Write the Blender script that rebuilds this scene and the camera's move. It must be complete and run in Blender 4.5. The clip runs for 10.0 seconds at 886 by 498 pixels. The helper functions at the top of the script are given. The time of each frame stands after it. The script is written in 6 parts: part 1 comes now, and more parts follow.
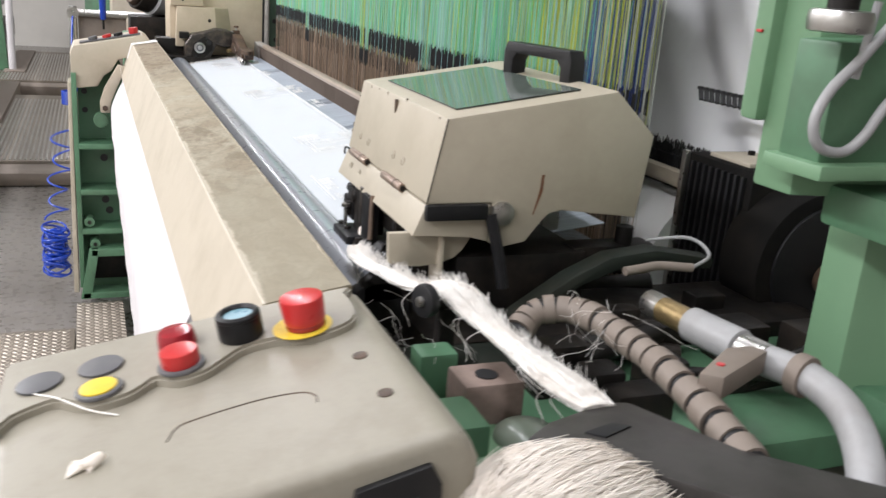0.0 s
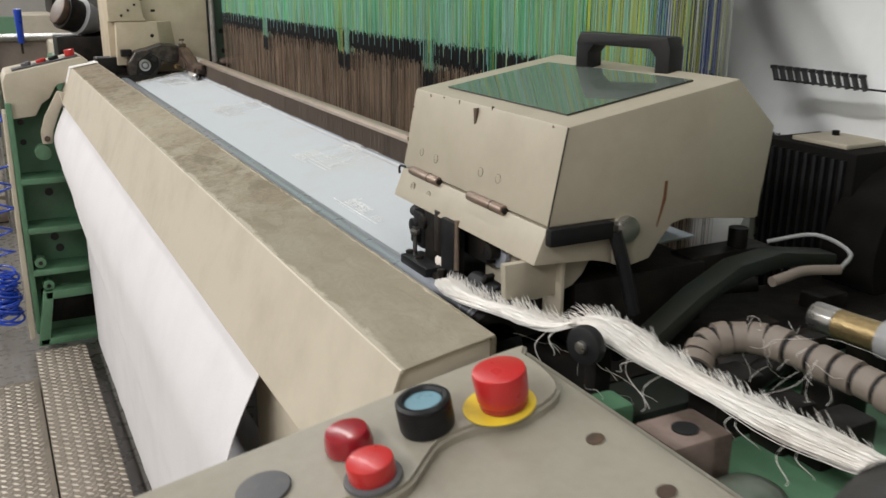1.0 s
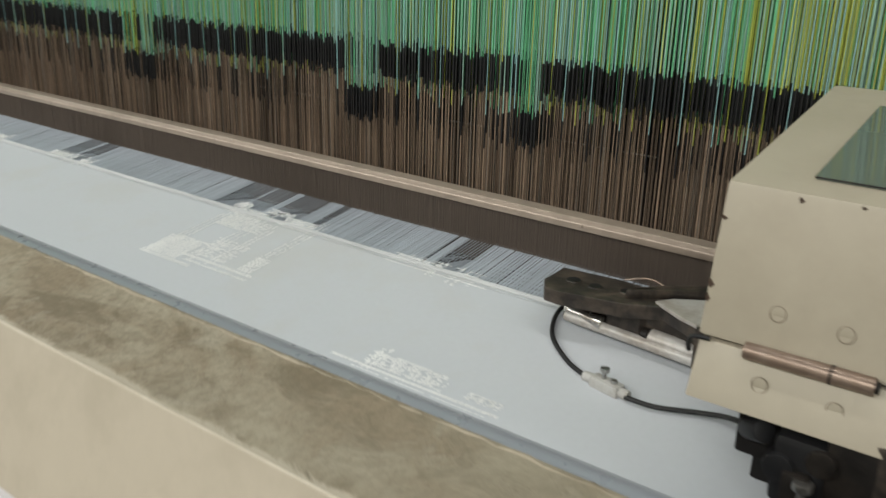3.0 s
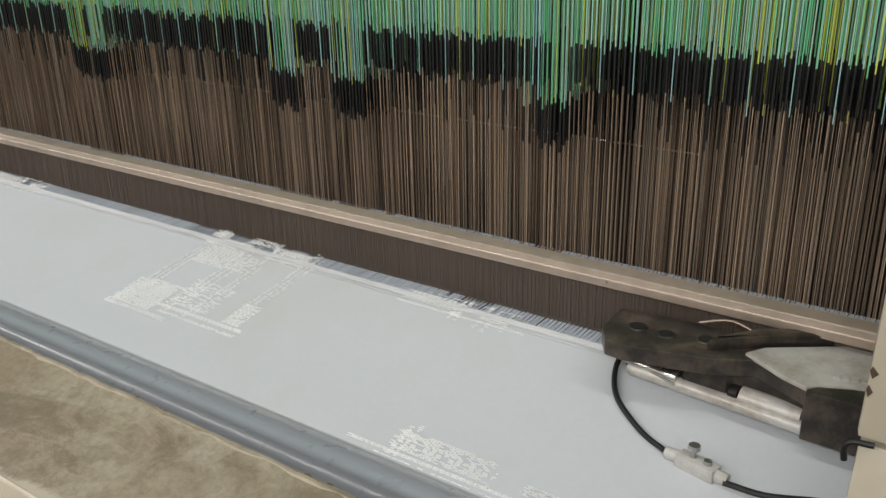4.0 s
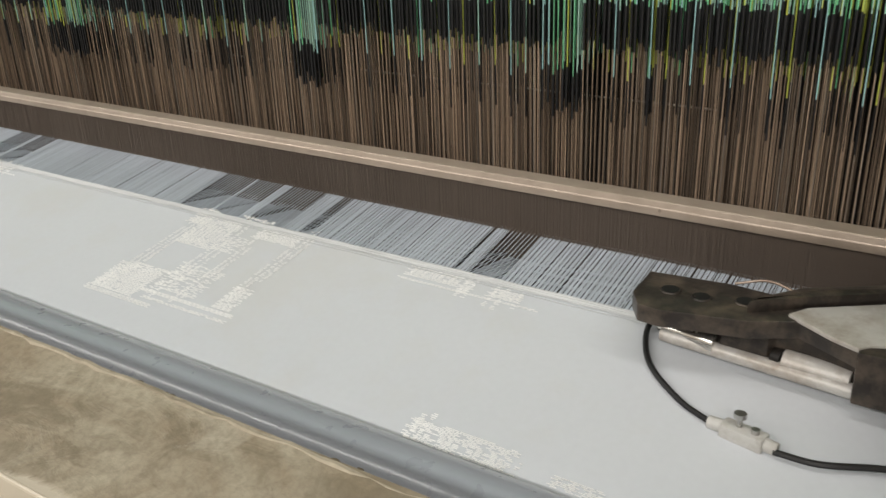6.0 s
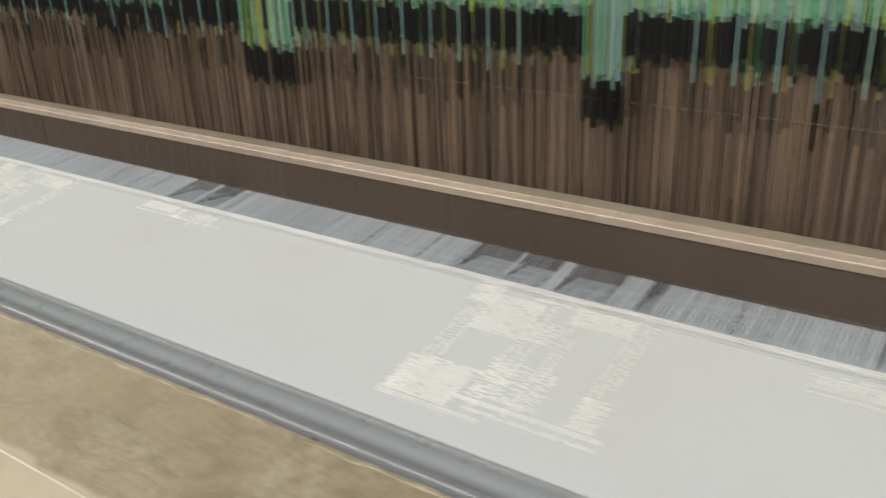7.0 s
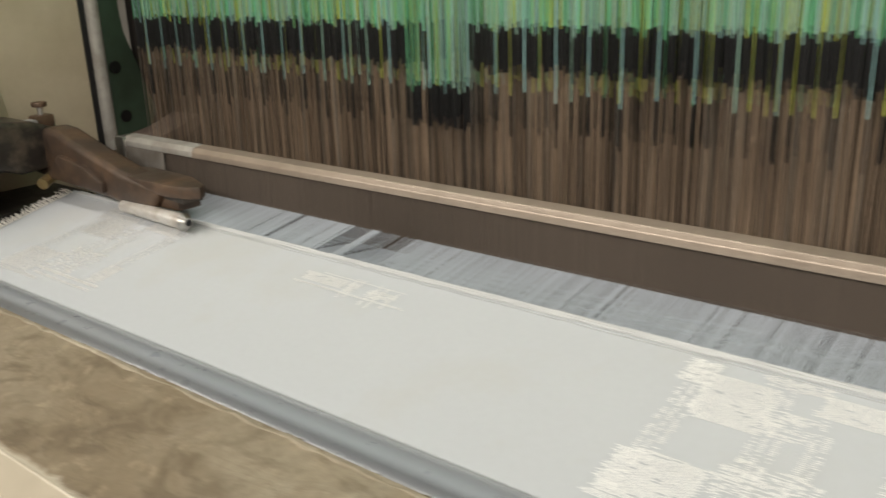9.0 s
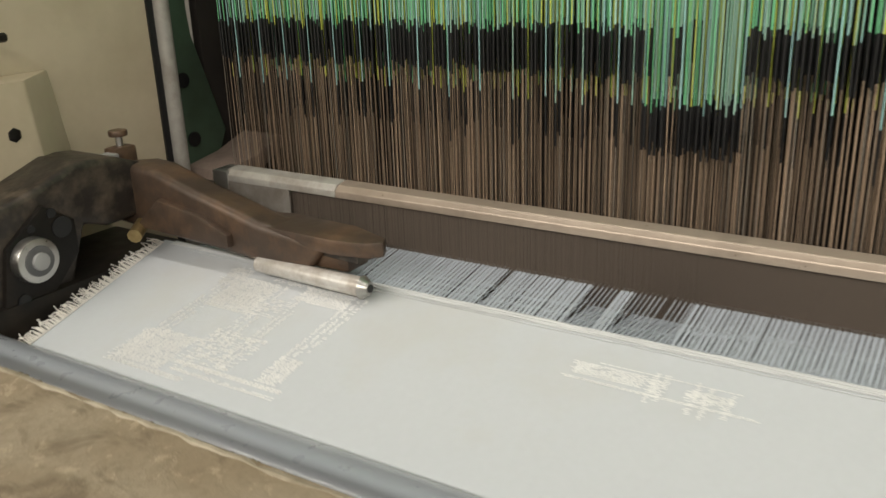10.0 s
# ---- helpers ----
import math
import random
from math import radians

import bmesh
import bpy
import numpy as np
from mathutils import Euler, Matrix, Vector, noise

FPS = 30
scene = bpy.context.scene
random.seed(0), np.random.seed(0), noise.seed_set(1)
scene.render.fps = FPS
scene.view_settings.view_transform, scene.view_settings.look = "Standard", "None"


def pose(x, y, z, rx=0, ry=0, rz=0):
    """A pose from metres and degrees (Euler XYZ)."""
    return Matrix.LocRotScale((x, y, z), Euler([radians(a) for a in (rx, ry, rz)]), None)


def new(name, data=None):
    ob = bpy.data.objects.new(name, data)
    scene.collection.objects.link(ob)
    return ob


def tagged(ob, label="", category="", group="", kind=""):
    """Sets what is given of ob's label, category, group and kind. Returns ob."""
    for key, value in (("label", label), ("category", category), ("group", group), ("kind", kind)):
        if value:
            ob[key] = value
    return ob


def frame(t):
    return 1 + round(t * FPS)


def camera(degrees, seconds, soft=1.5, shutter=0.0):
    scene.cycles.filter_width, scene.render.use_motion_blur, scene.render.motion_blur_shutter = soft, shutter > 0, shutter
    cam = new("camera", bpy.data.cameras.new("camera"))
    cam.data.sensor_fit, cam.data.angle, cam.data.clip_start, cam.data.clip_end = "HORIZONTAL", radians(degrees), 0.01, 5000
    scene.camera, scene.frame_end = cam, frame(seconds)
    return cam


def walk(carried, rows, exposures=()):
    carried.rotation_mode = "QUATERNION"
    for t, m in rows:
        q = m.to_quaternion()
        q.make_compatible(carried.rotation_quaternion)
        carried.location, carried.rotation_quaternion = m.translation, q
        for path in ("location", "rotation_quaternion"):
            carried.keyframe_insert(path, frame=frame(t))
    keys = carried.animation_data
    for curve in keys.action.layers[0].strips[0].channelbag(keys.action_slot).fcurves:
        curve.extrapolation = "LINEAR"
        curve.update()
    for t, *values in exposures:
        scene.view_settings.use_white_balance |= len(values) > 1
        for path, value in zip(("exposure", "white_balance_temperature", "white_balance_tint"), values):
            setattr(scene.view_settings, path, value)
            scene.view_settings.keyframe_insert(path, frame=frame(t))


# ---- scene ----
cam = camera(53.41, 10.0, 1.5, 0.27)
# seconds, place in metres, pitch, roll, yaw in degrees
ROWS = [
    (0.0, -0.022, -0.043, 1.519, -16.97, -4.29, -21.11),
    (0.5, -0.170, 0.007, 1.518, -17.55, -2.29, -24.39),
    (1.0, -0.157, 0.197, 1.507, -17.12, -0.35, -27.21),
    (1.5, -0.169, 0.387, 1.496, -16.71, -0.88, -30.15),
    (2.0, -0.239, 0.651, 1.498, -17.11, 0.18, -37.37),
    (2.5, -0.270, 0.859, 1.495, -17.77, -0.94, -43.94),
    (3.0, -0.201, 1.136, 1.506, -19.24, -1.54, -52.44),
    (3.2, -0.157, 1.201, 1.535, -20.29, -0.27, -54.19),
    (4.5, -0.077, 1.288, 1.502, -21.77, 1.46, -55.34),
    (5.0, -0.067, 1.290, 1.491, -21.57, 2.48, -56.03),
    (6.5, -0.071, 1.431, 1.501, -23.98, 1.76, -57.05),
    (7.0, -0.080, 1.691, 1.503, -23.19, 2.12, -55.76),
    (7.5, -0.110, 1.937, 1.494, -21.38, 0.85, -56.19),
    (7.7, -0.111, 2.057, 1.499, -22.02, 1.02, -56.50),
    (7.9, -0.081, 2.179, 1.462, -20.74, -0.37, -57.12),
    (8.0, -0.055, 2.220, 1.466, -20.89, -0.07, -55.98),
    (8.2, -0.028, 2.286, 1.470, -20.36, 1.45, -53.86),
    (8.5, -0.020, 2.410, 1.475, -20.47, 1.77, -53.28),
    (8.7, -0.030, 2.498, 1.464, -19.95, 1.84, -52.78),
    (9.0, -0.051, 2.658, 1.448, -18.59, 1.84, -51.54),
    (9.5, -0.109, 2.869, 1.492, -20.57, 2.24, -53.71),
    (10.0, -0.058, 3.061, 1.459, -19.65, 1.91, -57.98),
]
EXPOSURES = [
    (0.0, 0.60, 6050, 14), (0.5, 0.14, 6350, 10), (1.0, -0.02, 6250, 10), (1.5, 0.04, 6350, 10), (2.0, -0.05, 6300, 6), (3.0, -0.30, 6350, 6), (4.5, -0.19, 6400, 10), (6.5, -0.1, 6650, 10), (8.0, -0.03, 6800, 10), (10.0, -0.03, 6900, 8)]
walk(cam, [(t, pose(x, y, z, 90 + pitch, roll, yaw)) for t, x, y, z, pitch, roll, yaw in ROWS], EXPOSURES)

# ---- light ----
world = bpy.data.worlds.new("hall_air")
scene.world = world
world.use_nodes = True
world.node_tree.nodes["Background"].inputs["Color"].default_value = (0.80, 0.88, 1.0, 1)
world.node_tree.nodes["Background"].inputs["Strength"].default_value = 0.03


def ceiling_tube_lamp(x, y, power, sx=0.5, sy=5.0):
    """The light of one row of ceiling tubes."""
    lamp = bpy.data.lights.new("tube_row", "AREA")
    lamp.shape, lamp.size, lamp.size_y, lamp.energy = "RECTANGLE", sx, sy, power
    lamp.color = (1.0, 0.975, 0.94)
    ob = new("tube_row", lamp)
    ob.matrix_world = pose(x, y, 4.05)
    return ob


for lx, power, wide in ((-3.7, 275.0, 0.5), (0.25, 46.0, 0.12), (4.0, 8.0, 0.5)):
    for ly in (-0.4, 5.4, 11.2):
        ceiling_tube_lamp(lx, ly, power, wide)

# ---- materials ----


def mat(name, col, rough=0.5, metal=0.0, var=0.15, scale=40.0, bump=0.05, stain=None, amount=0.3, stain_scale=4.0, spread=0.12, coat=0.0):
    """A surface: a base colour with fine grain, larger stains of a second colour, and relief."""
    m = bpy.data.materials.new(name)
    m.use_nodes = True
    nt = m.node_tree
    n, l = nt.nodes, nt.links
    bs = n["Principled BSDF"]
    bs.inputs["Roughness"].default_value, bs.inputs["Metallic"].default_value = rough, metal
    bs.inputs["Coat Weight"].default_value = coat
    tc = n.new("ShaderNodeTexCoord")
    fine = n.new("ShaderNodeTexNoise")
    fine.inputs["Scale"].default_value, fine.inputs["Detail"].default_value = scale, 6
    l.new(tc.outputs["Object"], fine.inputs["Vector"])
    big = n.new("ShaderNodeTexNoise")
    big.inputs["Scale"].default_value, big.inputs["Detail"].default_value = stain_scale, 5
    big.inputs["Roughness"].default_value = 0.65
    l.new(tc.outputs["Object"], big.inputs["Vector"])
    ramp = n.new("ShaderNodeMapRange")
    ramp.inputs["From Min"].default_value, ramp.inputs["From Max"].default_value = 0.5 - spread + 0.08, 0.5 + spread + 0.08
    ramp.inputs["To Max"].default_value = amount
    l.new(big.outputs["Fac"], ramp.inputs["Value"])
    a = n.new("ShaderNodeMix")
    a.data_type = "RGBA"
    dark = [c * (1 - var) for c in col]
    light = [min(1.0, c * (1 + var * 0.6)) for c in col]
    a.inputs[6].default_value, a.inputs[7].default_value = (*dark, 1), (*light, 1)
    l.new(fine.outputs["Fac"], a.inputs[0])
    b = n.new("ShaderNodeMix")
    b.data_type = "RGBA"
    b.inputs[7].default_value = (*(stain or [c * 0.6 for c in col]), 1)
    l.new(a.outputs[2], b.inputs[6])
    l.new(ramp.outputs["Result"], b.inputs[0])
    l.new(b.outputs[2], bs.inputs["Base Color"])
    rr = n.new("ShaderNodeMapRange")
    rr.inputs["To Min"].default_value, rr.inputs["To Max"].default_value = max(0.03, rough - 0.12), min(1.0, rough + 0.14)
    l.new(fine.outputs["Fac"], rr.inputs["Value"])
    l.new(rr.outputs["Result"], bs.inputs["Roughness"])
    if bump:
        bp = n.new("ShaderNodeBump")
        bp.inputs["Strength"].default_value, bp.inputs["Distance"].default_value = bump, 0.003
        l.new(fine.outputs["Fac"], bp.inputs["Height"])
        l.new(bp.outputs["Normal"], bs.inputs["Normal"])
    return m


BEIGE = mat("beige_paint", (0.475, 0.42, 0.33), 0.5, stain=(0.33, 0.285, 0.21), amount=0.5, var=0.06, scale=60, stain_scale=7)
BEIGE_PANEL = mat("beige_panel", (0.30, 0.277, 0.222), 0.42, stain=(0.235, 0.21, 0.165), amount=0.55, var=0.08, scale=140, stain_scale=20, bump=0.08)
DIRTY = mat("dusty_beige", (0.40, 0.35, 0.265), 0.85, stain=(0.165, 0.135, 0.088), amount=0.95, var=0.3, scale=110, bump=0.5, stain_scale=13, spread=0.13)
DARK_GREEN = mat("oily_green_paint", (0.02, 0.025, 0.02), 0.5, stain=(0.03, 0.028, 0.02), amount=0.7, var=0.2, scale=30, stain_scale=9)
GREEN = mat("green_paint", (0.085, 0.19, 0.105), 0.45, stain=(0.05, 0.07, 0.04), amount=0.5, var=0.12, scale=30, stain_scale=6)
GREEN_LIGHT = mat("pale_green_paint", (0.16, 0.285, 0.165), 0.4, stain=(0.10, 0.18, 0.10), amount=0.4, var=0.06, scale=30, stain_scale=4)
BLACK = mat("black_plastic", (0.011, 0.011, 0.012), 0.42, var=0.3, scale=80, stain=(0.035, 0.033, 0.03), amount=0.4)
OILY = mat("oily_steel", (0.013, 0.0115, 0.0105), 0.45, 0.2, var=0.4, scale=50, stain=(0.045, 0.034, 0.025), amount=0.5, stain_scale=14, bump=0.2)
CAST = mat("rusty_cast_iron", (0.078, 0.053, 0.039), 0.42, 0.25, var=0.45, scale=60, stain=(0.20, 0.115, 0.066), amount=0.6, stain_scale=18, bump=0.25)
STEEL = mat("steel", (0.52, 0.51, 0.49), 0.3, 0.95, var=0.15, scale=90, stain=(0.2, 0.17, 0.13), amount=0.35, stain_scale=20)
CHROME = mat("worn_chrome", (0.62, 0.6, 0.56), 0.22, 0.95, var=0.1, scale=120, stain=(0.28, 0.2, 0.14), amount=0.5, stain_scale=25)
BLUE_TUBE = mat("blue_grey_tube", (0.325, 0.345, 0.385), 0.3, 0.0, var=0.03, scale=60, bump=0, stain=(0.27, 0.285, 0.31), amount=0.3, stain_scale=3, coat=0.3)
BLUE_TUBE.node_tree.nodes["Principled BSDF"].inputs["Coat Roughness"].default_value = 0.06
REED_CAP = mat("pale_cap", (0.40, 0.325, 0.265), 0.32, 0.35, var=0.12, scale=120, stain=(0.2, 0.16, 0.125), amount=0.4, stain_scale=12)
REED_WIRE = mat("reed_wire", (0.20, 0.158, 0.128), 0.4, 0.2, var=0.3, scale=8, bump=0)
WORN = mat("worn_white_metal", (0.40, 0.38, 0.35), 0.45, 0.2, var=0.3, scale=70, stain=(0.16, 0.12, 0.09), amount=0.6, stain_scale=22)
RED = mat("red_plastic", (0.50, 0.022, 0.022), 0.3, var=0.08, stain=(0.35, 0.02, 0.02), amount=0.3, stain_scale=40, coat=0.2)
RED_DARK = mat("dark_red_plastic", (0.30, 0.012, 0.02), 0.22, var=0.1, stain=(0.16, 0.02, 0.025), amount=0.4, stain_scale=50, coat=0.3)
YELLOW = mat("yellow_plastic", (0.72, 0.52, 0.03), 0.45, var=0.08, stain=(0.4, 0.3, 0.05), amount=0.4, stain_scale=50)
GREY_BUTTON = mat("grey_plastic", (0.095, 0.095, 0.10), 0.5, var=0.1, stain=(0.16, 0.15, 0.14), amount=0.4, stain_scale=40)
BLUE_LENS = mat("blue_lens", (0.17, 0.31, 0.37), 0.3, var=0.1, coat=0.3)
BLUE_HOSE = mat("blue_plastic", (0.01, 0.05, 0.40), 0.3, var=0.08)
HOSE_BEIGE = mat("dusty_wrap", (0.205, 0.17, 0.14), 0.6, var=0.15, stain=(0.17, 0.13, 0.1), amount=0.6, stain_scale=22)
HOSE_GREY = mat("grey_hose", (0.33, 0.33, 0.33), 0.4, var=0.12, stain=(0.2, 0.18, 0.16), amount=0.4, stain_scale=14)
BRASS = mat("brass_braid", (0.42, 0.31, 0.15), 0.35, 0.8, var=0.35, scale=200, bump=0.3)
YARN = mat("white_yarn", (0.88, 0.85, 0.80), 0.85, var=0.1, scale=300, stain=(0.68, 0.58, 0.48), amount=0.35, stain_scale=20)
FLOOR_MAT = mat("worn_concrete", (0.17, 0.155, 0.14), 0.28, var=0.15, scale=25, stain=(0.09, 0.08, 0.07), amount=0.6, stain_scale=1.6, bump=0.06)
TREAD = mat("tread_plate", (0.24, 0.205, 0.165), 0.5, 0.35, var=0.2, scale=70, stain=(0.15, 0.125, 0.10), amount=0.7, stain_scale=6)
WALL_MAT = mat("hall_wall", (0.48, 0.46, 0.42), 0.8, var=0.08, scale=8, stain=(0.36, 0.33, 0.3), amount=0.4, stain_scale=0.8)
CEIL_MAT = mat("hall_ceiling", (0.62, 0.62, 0.6), 0.9, var=0.05, scale=4)
CORD_GREEN = mat("green_cord", (0.232, 0.713, 0.378), 0.6, var=0.15, scale=4, bump=0)
CORD_MINT = mat("mint_cord", (0.464, 0.740, 0.616), 0.6, var=0.15, scale=4, bump=0)
CORD_YELLOW = mat("yellow_cord", (0.676, 0.728, 0.130), 0.6, var=0.15, scale=4, bump=0)
CORD_BLUE = mat("blue_cord", (0.429, 0.740, 0.740), 0.6, var=0.15, scale=4, bump=0)
CORD_NAVY = mat("dark_blue_cord", (0.02, 0.06, 0.34), 0.6, var=0.15, scale=4, bump=0)
CORD_WHITE = mat("white_cord", (0.6, 0.62, 0.56), 0.7, var=0.1, scale=4, bump=0)
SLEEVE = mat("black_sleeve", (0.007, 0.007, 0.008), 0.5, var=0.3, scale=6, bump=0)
WIRE = mat("brown_heald_wire", (0.335, 0.243, 0.172), 0.5, 0.1, var=0.45, scale=5, bump=0, stain=(0.13, 0.094, 0.07), amount=0.6, stain_scale=9)
WIRE_PALE = mat("pale_heald_wire", (0.50, 0.43, 0.36), 0.35, 0.4, var=0.4, scale=5, bump=0)
WARP = mat("warp_yarn", (0.50, 0.545, 0.60), 0.6, var=0.12, scale=6, bump=0)
GREEN_DULL = mat("dull_green_paint", (0.062, 0.105, 0.07), 0.55, stain=(0.035, 0.045, 0.03), amount=0.6, var=0.15, scale=40, stain_scale=9)
DUSTY_BROWN = mat("dusty_brown", (0.235, 0.175, 0.145), 0.8, var=0.25, scale=90, stain=(0.12, 0.085, 0.065), amount=0.7, stain_scale=20, bump=0.3)
OIL_CUP = mat("clouded_plastic", (0.21, 0.25, 0.20), 0.3, var=0.1, scale=30, stain=(0.2, 0.2, 0.15), amount=0.6, stain_scale=30, coat=0.3)
WHITE_TAPE = mat("white_cotton", (0.80, 0.78, 0.75), 0.8, var=0.08, scale=200, stain=(0.6, 0.56, 0.5), amount=0.4, stain_scale=20, bump=0.2)
DECK_GREY = mat("greasy_deck", (0.05, 0.046, 0.043), 0.42, 0.1, var=0.3, scale=40, stain=(0.018, 0.016, 0.014), amount=0.8, stain_scale=12, bump=0.15)
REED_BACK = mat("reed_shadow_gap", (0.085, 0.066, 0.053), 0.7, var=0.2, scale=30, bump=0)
REED_PLATE = mat("worn_reed_plate", (0.36, 0.34, 0.315), 0.35, 0.45, var=0.3, scale=24, stain=(0.14, 0.105, 0.08), amount=0.9, stain_scale=16, spread=0.2)
GUARD = mat("greasy_black_guard", (0.0065, 0.006, 0.0055), 0.75, 0.0, var=0.4, scale=40, stain=(0.022, 0.018, 0.014), amount=0.5, stain_scale=10, bump=0.15)
for greasy in (OILY, BLACK, DARK_GREEN):
    greasy.node_tree.nodes["Principled BSDF"].inputs["Specular IOR Level"].default_value = 0.25
GUARD.node_tree.nodes["Principled BSDF"].inputs["Specular IOR Level"].default_value = 0.15
TREAD_TOP = mat("rubbed_tread", (0.40, 0.36, 0.30), 0.42, 0.5, var=0.3, scale=40, stain=(0.22, 0.19, 0.15), amount=0.7, stain_scale=7)
# near-black colour standing in for the shade inside the loom
SHADE_BACK = mat("interior_shade", (0.022, 0.017, 0.014), 0.8, var=0.3, scale=6, bump=0)


def weave_mat(name, col, pitch):
    """A fine plain weave: two crossed wave patterns for the relief, faint soil."""
    m = mat(name, col, 0.75, var=0.05, scale=160, bump=0, stain=[col[0] * 0.93, col[1] * 0.87, col[2] * 0.76], amount=0.3, stain_scale=4.5, spread=0.07)
    nt = m.node_tree
    n, l = nt.nodes, nt.links
    tc = n.new("ShaderNodeTexCoord")
    waves = []
    for axis in ("X", "Y"):
        w = n.new("ShaderNodeTexWave")
        w.bands_direction = axis
        w.inputs["Scale"].default_value, w.inputs["Distortion"].default_value = 1 / pitch, 0.6
        l.new(tc.outputs["Object"], w.inputs["Vector"])
        waves.append(w)
    mx = n.new("ShaderNodeMath")
    mx.operation = "MAXIMUM"
    l.new(waves[0].outputs["Fac"], mx.inputs[0])
    l.new(waves[1].outputs["Fac"], mx.inputs[1])
    bp = n.new("ShaderNodeBump")
    bp.inputs["Strength"].default_value, bp.inputs["Distance"].default_value = 0.2, 0.0006
    l.new(mx.outputs[0], bp.inputs["Height"])
    l.new(bp.outputs["Normal"], n["Principled BSDF"].inputs["Normal"])
    return m


CLOTH = weave_mat("woven_cloth", (0.552, 0.574, 0.602), 0.004)
CLOTH_HANG = mat("hanging_cloth", (0.62, 0.598, 0.603), 0.75, var=0.05, scale=260, bump=0.12, stain=(0.53, 0.505, 0.515), amount=0.6, stain_scale=5, spread=0.15)
SATIN = mat("satin_weave", (0.90, 0.90, 0.89), 0.45, 0.46, var=0.04, scale=300, bump=0)
_s = SATIN.node_tree
_s.nodes["Principled BSDF"].inputs["Anisotropic"].default_value = 0.9
_across = _s.nodes.new("ShaderNodeCombineXYZ")
_across.inputs["X"].default_value = 1.0
_s.links.new(_across.outputs["Vector"], _s.nodes["Principled BSDF"].inputs["Tangent"])
FELL_BAND = mat("fell_white", (0.64, 0.65, 0.655), 0.7, var=0.08, scale=300, bump=0.2)
RUST = mat("rust", (0.15, 0.065, 0.03), 0.8, var=0.4, scale=120, bump=0.2)
HINGE = mat("worn_brown_steel", (0.27, 0.2, 0.155), 0.35, 0.6, var=0.2, scale=90, stain=(0.5, 0.42, 0.36), amount=0.6, stain_scale=18)
SHEET = mat("translucent_sheet", (0.87, 0.87, 0.88), 0.35, var=0.05, scale=14, stain=(0.74, 0.74, 0.74), amount=0.5, stain_scale=3)
# beige lightened to paint in the highlight along the cover's bend
BEND_GLINT = mat("bend_highlight", (0.62, 0.56, 0.455), 0.35, var=0.12, scale=60, stain=(0.42, 0.36, 0.27), amount=0.6, stain_scale=12, bump=0)
GRIME = mat("grime_line", (0.22, 0.185, 0.135), 0.8, var=0.3, scale=200, bump=0)
HOUSING = mat("housing_paint", (0.40, 0.357, 0.277), 0.45, stain=(0.27, 0.23, 0.165), amount=0.4, var=0.06, scale=70, stain_scale=9, spread=0.16)
CABINET = mat("tan_paint", (0.56, 0.475, 0.35), 0.5, stain=(0.33, 0.26, 0.17), amount=0.6, var=0.07, scale=50, stain_scale=6, spread=0.18)
IRON = mat("worn_dark_iron", (0.036, 0.030, 0.026), 0.38, 0.3, var=0.5, scale=60, bump=0.4, stain=(0.135, 0.104, 0.078), amount=0.8, stain_scale=42, spread=0.14)
CRUMB = mat("olive_dirt", (0.13, 0.108, 0.07), 0.9, var=0.4, scale=200, stain=(0.25, 0.21, 0.15), amount=0.7, stain_scale=60, bump=0.4)
YARN_CREAM = mat("cream_yarn", (0.90, 0.84, 0.76), 0.85, var=0.1, scale=200, stain=(0.78, 0.66, 0.54), amount=0.5, stain_scale=14)


